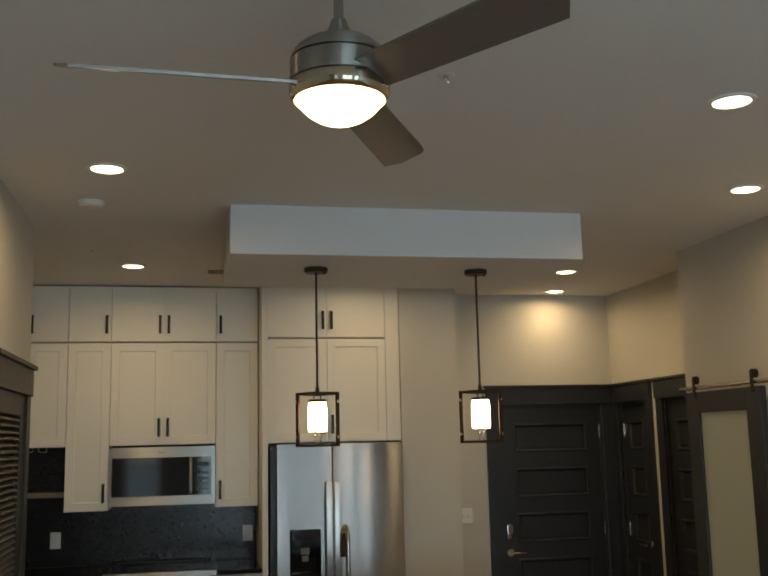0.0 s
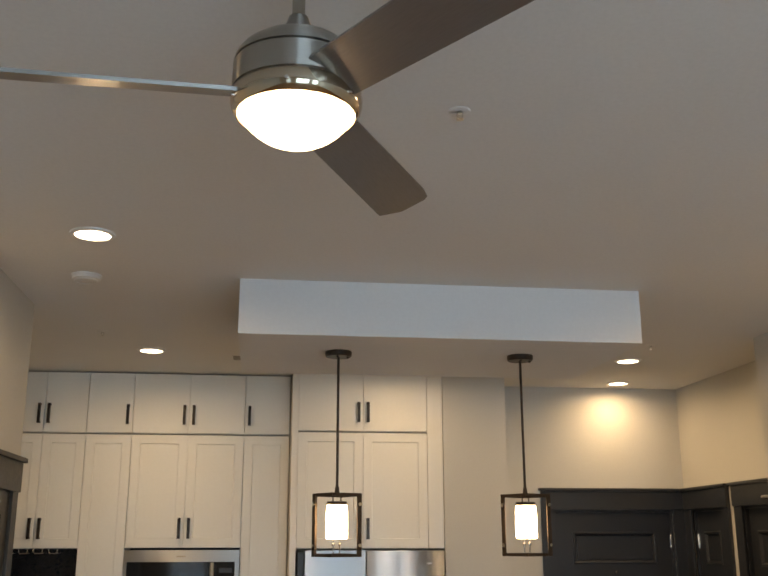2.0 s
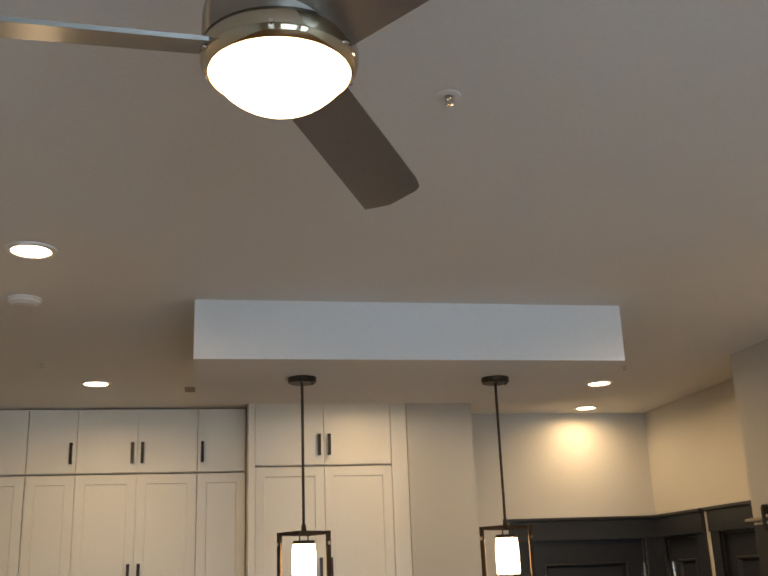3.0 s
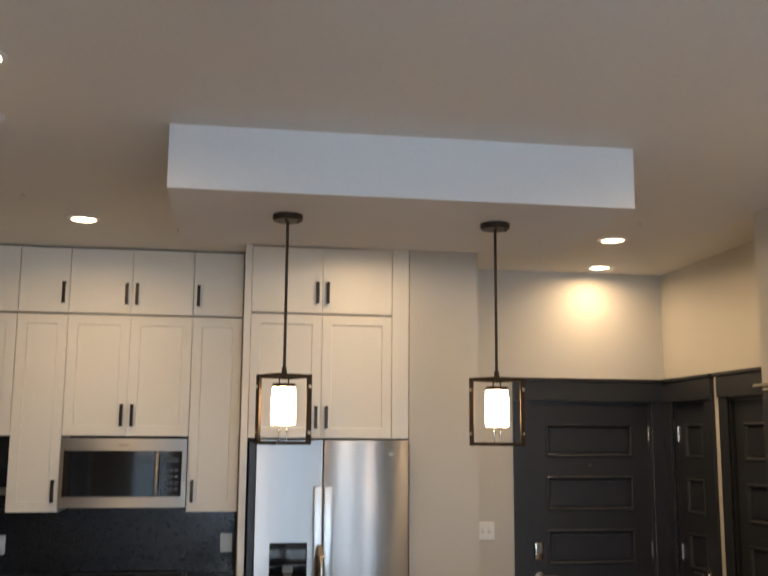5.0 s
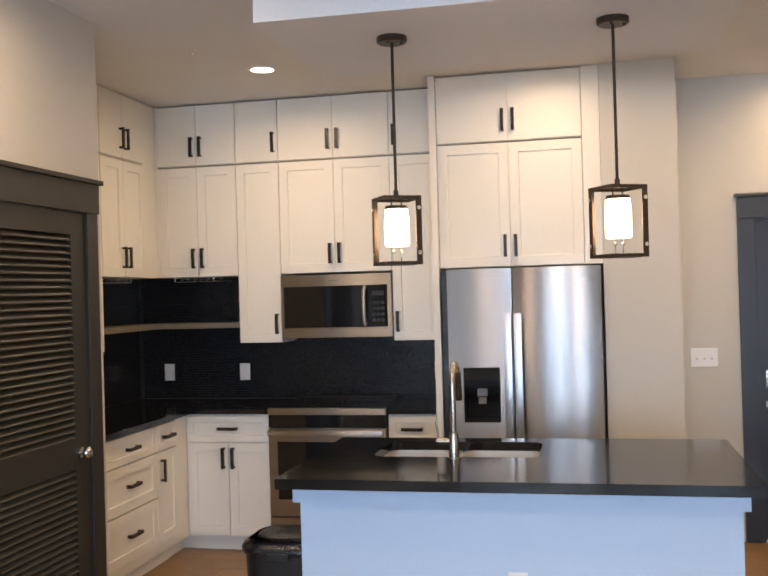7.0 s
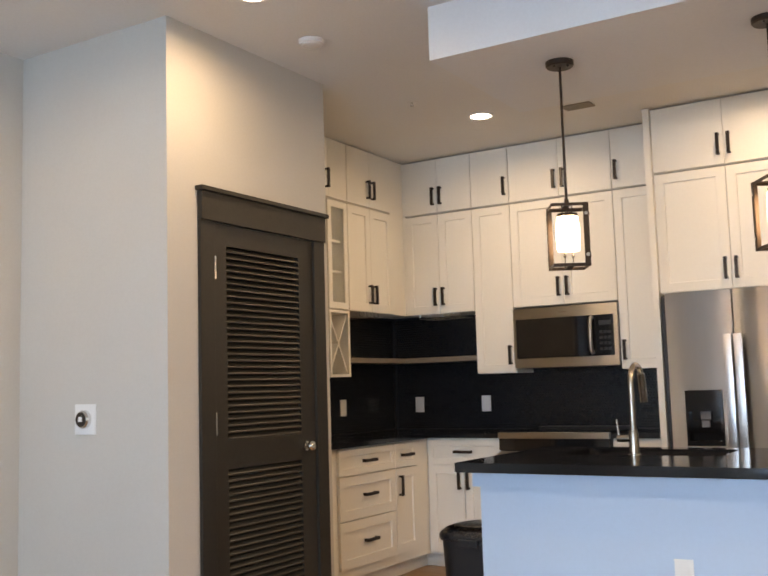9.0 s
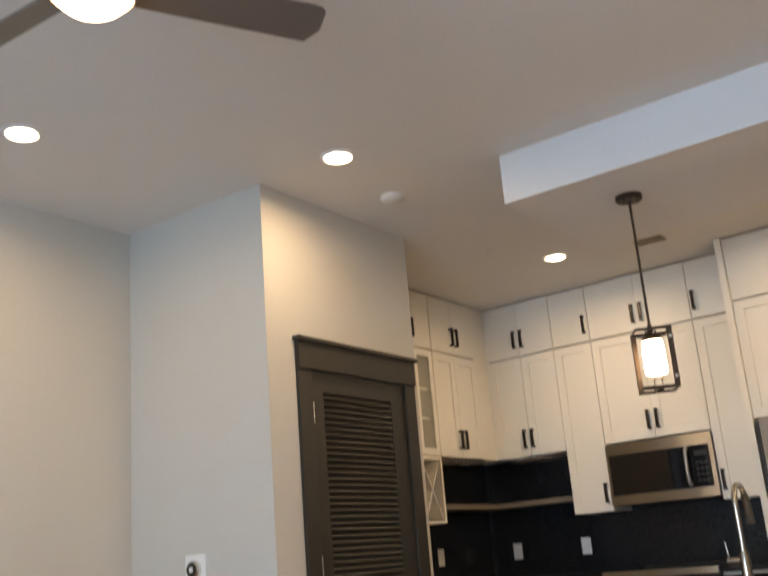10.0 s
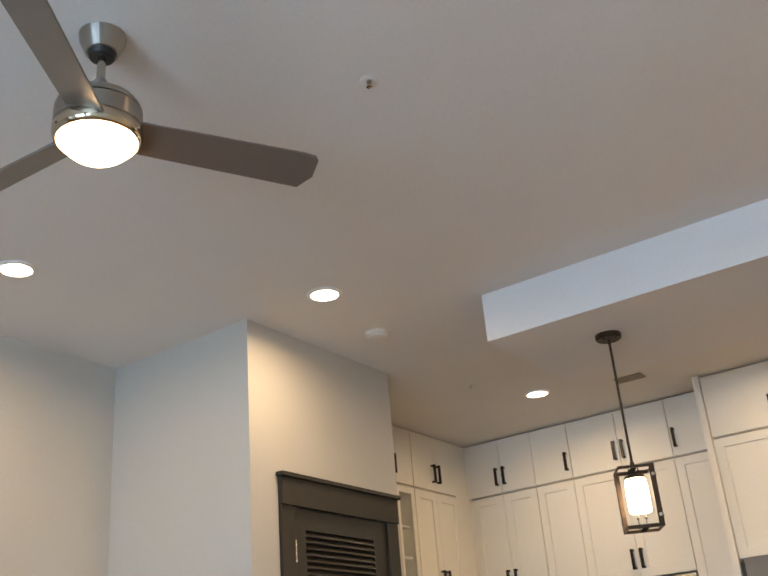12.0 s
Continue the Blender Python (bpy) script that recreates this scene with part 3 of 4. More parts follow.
bm = boxes((XL + 0.002, -1.178, BY - 0.045, YB - 0.004, CT - 0.03, CT), (XL + 0.002, BX + 0.045, -1.52, BY - 0.045, CT - 0.03, CT))
solid("counter_left", bm, BLACK_STONE, "polished black stone worktop around the corner", "worktop")
solid("counter_right", boxes((-0.408, -0.1, BY - 0.045, YB - 0.004, CT - 0.03, CT)), BLACK_STONE, "polished black stone worktop beside the range", "worktop", bevel=0.002)

# backsplash
structure("wall_backsplash", boxes((XL + 0.001, -0.10, YB - 0.006, YB - 0.001, CT, 1.80), (XL + 0.001, XL + 0.006, -1.52, YB - 0.006, CT, 1.80)), GROUT, "dark grouted wall behind the worktop", "backsplash")


def hex_field(name, u0, u1, z0, z1, place, label):
    """Small hexagon tiles, each proud of the grout with a chamfer."""
    s, g = 0.0205, 0.0022
    verts, faces = [], []
    dz, R = s * math.sqrt(3) / 2, (s - g) / math.sqrt(3)
    for j in range(int((z1 - z0) / dz)):
        zc = z0 + 0.011 + j * dz
        for i in range(int((u1 - u0) / s)):
            uc = u0 + 0.013 + i * s + (s / 2 if j % 2 else 0)
            if uc > u1 - 0.012:
                continue
            b = len(verts)
            tilt = random.uniform(-0.0002, 0.0002)
            for rr, d in ((R, 0.0), (R, 0.0022), (R * 0.89, 0.0031)):
                for k in range(6):
                    a = math.pi / 6 + k * math.pi / 3
                    verts.append(place(uc + rr * math.cos(a), d + (tilt * math.cos(a) if d else 0), zc + rr * math.sin(a)))
            for q in (0, 6):
                for k in range(6):
                    faces.append((b + q + k, b + q + (k + 1) % 6, b + q + 6 + (k + 1) % 6, b + q + 6 + k))
            faces.append(tuple(b + 12 + k for k in range(6)))
    me = bpy.data.meshes.new(name)
    me.from_pydata(verts, [], faces)
    me.materials.append(TILE)
    bmx = bmesh.new()
    bmx.from_mesh(me)
    bmesh.ops.recalc_face_normals(bmx, faces=bmx.faces)
    bmx.to_mesh(me)
    bmx.free()
    return tagged(new(name, me), label, "tiles", kind="stuff")


hex_field("backsplash_tiles", XL + 0.02, -0.102, CT + 0.002, 1.79, lambda u, d, z: (u, YB - 0.0062 - d, z), "small glossy black hexagon tiles behind the range")
hex_field("backsplash_tiles", -1.0, YB - 0.02, CT + 0.002, 1.79, lambda u, d, z: (XL + 0.0062 + d, u, z), "small glossy black hexagon tiles on the side wall")

# open wood shelf in the corner
solid("corner_shelf", boxes((XL + 0.01, -1.480, 0.47, YB - 0.011, 1.435, 1.470), (XL + 0.01, XL + 0.25, -0.388, 0.47, 1.435, 1.470)), SHELF_WOOD, "grey-brown wooden shelf wrapping the kitchen corner", "shelf")


def stem_rack(m, count, pitch):
    r = thing("stemware_rack", m, "thin chrome wire stemware rack under the cabinet", "rack", "stemware racks")
    for k in range(count):
        bm = bmesh.new()
        x = k * pitch
        tube(bm, [(x - 0.028, 0.0, 0.0), (x - 0.028, 0, -0.022), (x - 0.018, 0, -0.032), (x + 0.018, 0, -0.032), (x + 0.028, 0, -0.022), (x + 0.028, 0, 0.0)], 0.003, 8)
        for e in (-0.02, 0.02):
            tube(bm, [(x + e, 0, -0.032), (x + e, 0.13, -0.032), (x + e, 0.24, -0.032)], 0.003, 8)
        part("wire_loop", bm, CHROME, r)
    return r


stem_rack(at(-1.92, UY - 0.005, 1.789), 4, 0.095)
stem_rack(at(UX + 0.01, -0.22, 1.789, 90), 3, 0.095)


def outlet(m, label, w=0.075, h=0.118, gangs=1, toggles=False, group="wall plates"):
    """Plate on a wall, facing local -y."""
    o = thing("wall_plate", m, label, "wall plate", group)
    part("plate", boxes((-w / 2, w / 2, -0.006, -0.0005, -h / 2, h / 2)), WHITE_PLASTIC, o, bevel=0.002)
    for k in range(gangs):
        x = (k - (gangs - 1) / 2) * 0.046
        if toggles:
            part("toggle_slot", boxes((x - 0.007, x + 0.007, -0.0064, -0.006, -0.014, 0.014)), WALL, o)
            part("toggle", boxes((x - 0.005, x + 0.005, -0.017, -0.0066, -0.002, 0.012)), WHITE_PLASTIC, o, bevel=0.001)
        else:
            part("insert", boxes((x - 0.017, x + 0.017, -0.0085, -0.006, -0.034, 0.034)), WHITE_PLASTIC, o, bevel=0.002)
    return o


for x in (-2.14, -1.565, -0.165):
    outlet(at(x, YB - 0.0095, 1.115), "white outlet plate on the black tiles")
outlet(at(XL + 0.0095, -0.04, 1.115, 90), "white outlet plate on the black tiles")
outlet(at(1.545, YB, 1.175), "white three-gang switch plate on the wall", w=0.165, gangs=3, toggles=True)
outlet(at(XS, -3.13, 0.45, 90), "white outlet plate low on the living room wall")

# ---- appliances ----
fr = thing("refrigerator", at(0.0, 0.0, 0), "stainless steel french-door refrigerator with a water dispenser", "refrigerator")
part("cabinet_body", boxes((-0.045, 0.905, 0.075, 0.69, 0.02, 1.765)), BLACK_PLASTIC, fr, "dark grey refrigerator case", bevel=0.004)


def fridge_front(name, x0, x1, z0, z1, hole=None):
    bm = bmesh.new()
    if hole:
        hx0, hx1, hz0, hz1 = hole
        for d in ((x0, hx0, z0, z1), (hx1, x1, z0, z1), (hx0, hx1, z0, hz0), (hx0, hx1, hz1, z1)):
            box(bm, d[0], d[1], 0.0, 0.07, d[2], d[3])
        bmesh.ops.remove_doubles(bm, verts=bm.verts, dist=1e-5)
        return part(name, bm, STEEL, fr)
    box(bm, x0, x1, 0.0, 0.07, z0, z1)
    return part(name, bm, STEEL, fr, bevel=0.006, smooth=True)


HOLE = (0.085, 0.305, 0.855, 1.185)
left_door = fridge_front("door", 0.0, 0.387, 0.72, 1.775, HOLE)
right_door = fridge_front("door", 0.393, 0.905, 0.72, 1.775)
fridge_front("freezer_drawer", 0.0, 0.905, 0.06, 0.71)
disp = part("dispenser", boxes((0.087, 0.303, 0.05, 0.06, 0.857, 1.183), (0.087, 0.10, -0.003, 0.05, 0.857, 1.183), (0.29, 0.303, -0.003, 0.05, 0.857, 1.183), (0.10, 0.29, -0.003, 0.05, 1.06, 1.183), (0.10, 0.29, -0.003, 0.05, 0.857, 0.885)), BLACK_GLASS, left_door, "black glass water dispenser")
part("dispenser_paddle", boxes((0.165, 0.225, 0.02, 0.035, 1.01, 1.06), (0.172, 0.218, 0.012, 0.03, 0.965, 1.005)), GREY_PLASTIC, left_door, "grey dispenser paddle", bevel=0.003)
for x, d in ((0.3605, left_door), (0.4195, right_door)):
    bm = bmesh.new()
    box(bm, x - 0.0235, x + 0.0235, -0.058, -0.044, 0.76, 1.508)
    for z in (0.80, 1.47):
        box(bm, x - 0.016, x + 0.016, -0.0445, 0.001, z - 0.022, z + 0.022)
    part("handle", bm, HANDLE_STEEL, d, "flat wide steel bar handle", bevel=0.003, smooth=True)
part("handle", boxes((0.1, 0.805, -0.062, -0.04, 0.62, 0.655), (0.15, 0.19, -0.04, 0.0, 0.625, 0.65), (0.715, 0.755, -0.04, 0.0, 0.625, 0.65)), STEEL_H, fr, bevel=0.004)
part("badge", boxes((0.783, 0.818, -0.0015, -0.0002, 1.688, 1.702)), STEEL_H, right_door, "small oval badge", bevel=0.0008)

mw = thing("microwave", at(-1.172, 0.375, 1.362), "stainless steel over-the-range microwave with dark glass", "microwave")
MW, MH = 0.752, 0.415
part("case", boxes((0.004, MW - 0.004, 0.03, YB - 0.39, 0, MH)), BLACK_PLASTIC, mw)
part("front_frame", boxes((0, MW, 0, 0.03, MH - 0.075, MH), (0, MW, 0, 0.03, 0, 0.065), (0, 0.02, 0, 0.03, 0.065, MH - 0.075), (MW - 0.028, MW, 0, 0.03, 0.065, MH - 0.075)), STEEL_H, mw)
part("door_glass", boxes((0.021, 0.60, -0.004, 0.03, 0.066, MH - 0.076)), BLACK_GLASS, mw)
part("door_window", boxes((0.06, 0.50, -0.0055, -0.004, 0.10, MH - 0.11)), BLACK_GLASS, mw, "smoked glass viewing window")
part("control_panel", boxes((0.603, MW - 0.029, -0.003, 0.03, 0.066, MH - 0.076)), BLACK_GLASS, mw, "black glass control panel")
part("display", boxes((0.622, 0.705, -0.0036, -0.003, 0.27, 0.30)), BLACK_PLASTIC, mw, "grey display strip")
for r in range(4):
    for c in range(3):
        part("button", boxes((0.624 + c * 0.029, 0.645 + c * 0.029, -0.0038, -0.003, 0.10 + r * 0.038, 0.118 + r * 0.038)), KEY_GREY, mw, "grey printed key")
bm = bmesh.new()
tube(bm, [(0.575, -0.005, 0.085), (0.575, -0.035, 0.10), (0.575, -0.045, 0.14), (0.575, -0.047, 0.2), (0.575, -0.045, 0.27), (0.575, -0.035, 0.31), (0.575, -0.005, 0.325)], 0.014)
part("handle", bm, STEEL, mw, "curved steel handle", smooth=True)
part("badge", boxes((0.34, 0.40, -0.002, 0, MH - 0.045, MH - 0.035)), GAP, mw)
part("underside_vent", boxes((0.05, MW - 0.05, 0.05, 0.2, -0.004, 0.0)), BLACK_PLASTIC, mw)

rg = thing("range", at(-1.176, 0.06, 0), "stainless steel slide-in electric range with a black glass top", "range")
RW = 0.766
part("case", boxes((0.002, RW - 0.002, 0.03, 0.65, 0.03, 0.905)), BLACK_PLASTIC, rg)
part("cooktop", boxes((0.002, RW - 0.002, 0.03, 0.645, 0.905, 0.931)), BLACK_GLASS, rg, "black ceramic glass cooktop", bevel=0.002)
part("front_rim", boxes((0, RW, -0.012, 0.03, 0.893, 0.934)), STEEL_H, rg, "steel front trim", bevel=0.006)
part("control_band", boxes((0.004, RW - 0.004, 0.0, 0.03, 0.815, 0.892)), BLACK_GLASS, rg, "black control band")
od = part("oven_door", boxes((0.003, RW - 0.003, -0.005, 0.03, 0.725, 0.808), (0.003, RW - 0.003, -0.005, 0.03, 0.255, 0.36), (0.003, 0.06, -0.005, 0.03, 0.36, 0.725), (RW - 0.06, RW - 0.003, -0.005, 0.03, 0.36, 0.725)), STEEL_H, rg)
part("oven_window", boxes((0.061, RW - 0.061, -0.003, 0.03, 0.361, 0.724)), BLACK_GLASS, od, "dark oven window")
part("handle", boxes((0.012, RW - 0.012, -0.062, -0.04, 0.768, 0.803), (0.03, 0.06, -0.04, -0.004, 0.772, 0.798), (RW - 0.06, RW - 0.03, -0.04, -0.004, 0.772, 0.798)), STEEL_H, od, "wide steel oven handle", bevel=0.006, smooth=True)
part("drawer", boxes((0.003, RW - 0.003, -0.005, 0.03, 0.06, 0.245)), STEEL_H, rg, bevel=0.003)
part("rear_vent", boxes((0.05, RW - 0.05, 0.58, 0.64, 0.931, 0.945)), BLACK_PLASTIC, rg, bevel=0.004)

# ---- island ----
isl = thing("island", at(0, 0, 0), "pale kitchen island with white moulding, daylight blue put into its colour", "island")
part("front_panel", boxes((-0.335, 1.375, -1.955, -1.935, 0, 0.872)), ISLAND_DAYLIT, isl)
part("back_panel", boxes((-0.335, 1.375, -1.04, -1.02, 0, 0.872)), ISLAND_DAYLIT, isl)
part("side_panel", boxes((-0.335, -0.315, -1.935, -1.04, 0, 0.872)), ISLAND_DAYLIT, isl)
part("side_panel", boxes((1.355, 1.375, -1.935, -1.04, 0, 0.872)), ISLAND_DAYLIT, isl)
part("moulding", boxes((-0.36, 1.40, -1.98, -1.956, 0.808, 0.871), (-0.36, -0.336, -1.955, -1.02, 0.808, 0.871), (1.376, 1.40, -1.955, -1.02, 0.808, 0.871)), ISLAND_DAYLIT, isl, "white moulding under the worktop, tinted with daylight blue")
part("baseboard", boxes((-0.35, 1.39, -1.97, -1.956, 0, 0.12)), ISLAND_DAYLIT, isl)
SX0, SX1, SY0, SY1 = -0.135, 0.605, -1.505, -1.085
IT0, IT1 = 0.873, 0.915
wt = boxes((-0.415, 1.45, -2.04, SY0, IT0, IT1), (-0.415, 1.45, SY1, -0.965, IT0, IT1), (-0.415, SX0, SY0, SY1, IT0, IT1), (SX1, 1.45, SY0, SY1, IT0, IT1))


def corner_fill(bm, cx, cy, sx, sy, r, z0, z1):
    """Fills a square inner corner at (cx, cy) to a round one."""
    rim = [(cx, cy)] + [(cx + sx * r * (1 - math.sin(a)), cy + sy * r * (1 - math.cos(a))) for a in [math.pi / 2 * k / 8 for k in range(9)]]
    lo = [bm.verts.new((x, y, z0)) for x, y in rim]
    hi = [bm.verts.new((x, y, z1)) for x, y in rim]
    made = [bm.faces.new(lo), bm.faces.new(hi)]
    for k in range(len(rim)):
        n = (k + 1) % len(rim)
        made.append(bm.faces.new([lo[k], lo[n], hi[n], hi[k]]))
    bmesh.ops.recalc_face_normals(bm, faces=made)


for cx, sx in ((SX0, 1), (SX1, -1)):
    for cy, sy in ((SY0, 1), (SY1, -1)):
        corner_fill(wt, cx, cy, sx, sy, 0.06, IT0, IT1)
solid("island_worktop", wt, BLACK_STONE, "polished black stone island worktop with a rounded sink cutout", "worktop")
sk = thing("sink", at(0, 0, 0), "stainless steel double-bowl undermount sink", "sink")


def bowl_ring(x0, x1, y0, y1, r):
    ring = []
    for cx, cy, a0 in ((x1 - r, y1 - r, 0), (x0 + r, y1 - r, 90), (x0 + r, y0 + r, 180), (x1 - r, y0 + r, 270)):
        for k in range(7):
            a = math.radians(a0 + 15 * k)
            ring.append((cx + r * math.cos(a), cy + r * math.sin(a)))
    return ring


for x0, x1 in ((SX0 - 0.003, 0.2215), (0.2355, SX1 + 0.003)):
    y0, y1 = SY0 - 0.003, SY1 + 0.003
    bm = bmesh.new()
    rings = []
    for grow, z, r in ((0.02, 0.8725, 0.07), (0.0, 0.8725, 0.06), (-0.004, 0.76, 0.058), (-0.010, 0.715, 0.056), (-0.030, 0.69, 0.045), (-0.036, 0.684, 0.045), (-0.006, 0.708, 0.06), (0.004, 0.76, 0.062), (0.006, 0.868, 0.064), (0.02, 0.868, 0.07)):
        gx0 = grow if x0 < 0 else min(grow, 0.004)
        gx1 = grow if x1 > 0.5 else min(grow, 0.004)
        rings.append([bm.verts.new((x, y, z)) for x, y in bowl_ring(x0 - gx0, x1 + gx1, y0 - grow, y1 + grow, r)])
    for u, v in zip(rings, rings[1:] + rings[:1]):
        if u is rings[4]:
            continue
        for k in range(28):
            n = (k + 1) % 28
            bm.faces.new([u[k], u[n], v[n], v[k]])
    bm.faces.new(rings[4])
    bm.faces.new(rings[5])
    bmesh.ops.recalc_face_normals(bm, faces=bm.faces)
    part("bowl", bm, SINK_STEEL, sk)
part("bowl_divider", boxes((0.2255, 0.2315, SY0 + 0.06, SY1 - 0.06, 0.72, 0.8715)), SINK_STEEL, sk)

fa = thing("faucet", at(0.245, -1.56, IT1), "brushed nickel pull-down gooseneck faucet", "faucet")
bm = bmesh.new()
lathe(bm, [(0, 0), (0.029, 0), (0.029, 0.008), (0.024, 0.012), (0.022, 0.10), (0.018, 0.115), (0.0, 0.115)], 24)
part("base", bm, NICKEL, fa, smooth=True)
bm = bmesh.new()
R = 0.085
pts = [(0, 0, 0.11), (0, 0, 0.22), (0, 0, 0.32)] + [(0, R - R * math.cos(a), 0.325 + R * math.sin(a)) for a in [math.pi * k / 12 for k in range(1, 11)]]
tube(bm, pts, 0.0135, 16)
part("spout", bm, NICKEL, fa, smooth=True)
bm = bmesh.new()
a = math.pi * 10 / 12
p0 = Vector((0, R - R * math.cos(a), 0.325 + R * math.sin(a)))
tube(bm, [p0, p0 + Vector((0, 0.012, -0.04)), p0 + Vector((0, 0.03, -0.13))], 0.0175, 16)
part("spray_head", bm, NICKEL, fa, smooth=True)
bm = bmesh.new()
rod(bm, (0.015, 0, 0.078), (-0.075, 0, 0.078), 0.0155, 18)
rod(bm, (-0.066, 0, 0.085), (-0.075, 0, 0.165), 0.0045)
part("side_lever", bm, NICKEL, fa, smooth=True)

outlet(at(0.54, -1.955, 0.49), "white outlet plate on the island front")

# step bin beside the island
tb = thing("trash_bin", at(-0.505, -1.575, 0), "black plastic lidded trash bin beside the island", "trash bin")


def rounded(bm, w0, d0, w1, d1, z0, z1, r_low=0.05, n=5, cap=True, r_top=None):
    rings = []
    for w, d, z, r in ((w0, d0, z0, r_low), (w1, d1, z1, r_top or r_low)):
        ring = []
        for cx, cy, a0 in ((w / 2 - r, d / 2 - r, 0), (-w / 2 + r, d / 2 - r, 90), (-w / 2 + r, -d / 2 + r, 180), (w / 2 - r, -d / 2 + r, 270)):
            for k in range(n):
                t = radians(a0 + 90 * k / (n - 1))
                ring.append(bm.verts.new((cx + r * math.cos(t), cy + r * math.sin(t), z)))
        rings.append(ring)
    m = len(rings[0])
    for k in range(m):
        bm.faces.new([rings[0][k], rings[0][(k + 1) % m], rings[1][(k + 1) % m], rings[1][k]])
    if cap:
        bm.faces.new(rings[0][::-1])
        bm.faces.new(rings[1])
    return bm


bm = bmesh.new()
rounded(bm, 0.33, 0.30, 0.375, 0.345, 0.0, 0.525, 0.11, 9)
part("bucket", bm, BLACK_PLASTIC, tb, smooth=True)
bm = bmesh.new()
lid = ((0.395, 0.365, 0.520, 0.12), (0.405, 0.375, 0.532, 0.125), (0.405, 0.375, 0.545, 0.125), (0.385, 0.355, 0.560, 0.12), (0.33, 0.30, 0.578, 0.11), (0.22, 0.20, 0.590, 0.09))
for k, ((w0, d0, z0, r0), (w1, d1, z1, r1)) in enumerate(zip(lid, lid[1:])):
    rounded(bm, w0, d0, w1, d1, z0, z1, r0, 9, cap=k in (0, len(lid) - 2), r_top=r1)
bmesh.ops.remove_doubles(bm, verts=bm.verts, dist=1e-5)
part("lid", bm, LID_PLASTIC, tb, "glossy black domed lid", smooth=True)
part("lid_latch", boxes((-0.05, 0.05, -0.198, -0.186, 0.500, 0.535)), BLACK_PLASTIC, tb, bevel=0.004)
part("pedal", boxes((-0.06, 0.06, -0.20, -0.145, 0.012, 0.03)), BLACK_PLASTIC, tb, bevel=0.005)


# ---- lights of the room ----
def can_light(x, y, power):
    c = thing("recessed_light", at(x, y, CEIL), "lit recessed ceiling light with a white trim", "ceiling light", "recessed ceiling lights")
    bm = bmesh.new()
    lathe(bm, [(0.066, -0.0005), (0.086, -0.0005), (0.084, -0.006), (0.068, -0.009), (0.066, -0.0005)], 40)
    part("trim_ring", bm, WHITE_PLASTIC, c, smooth=True)
    bm = bmesh.new()
    lathe(bm, [(0.0, -0.0045), (0.0655, -0.0045), (0.0655, -0.0015), (0.0, -0.0015)], 40)
    part("lens", bm, LAMP_GLASS, c, "glowing warm white lens")
    area_lamp("can_lamp", pose(x, y, CEIL - 0.012), power, WARM, 0.13, spread=168)


for x, y, k in ((-0.985, -0.416, 0.8), (0.62, -0.42, 0.5), (-0.961, -2.72, 0.72), (2.061, -0.42, 1), (2.329, 0.472, 0.52), (-1.73, -3.89, 0.65), (1.30, -3.86, 1), (2.06, -2.73, 1)):
    can_light(x, y, CAN_POWER * k)


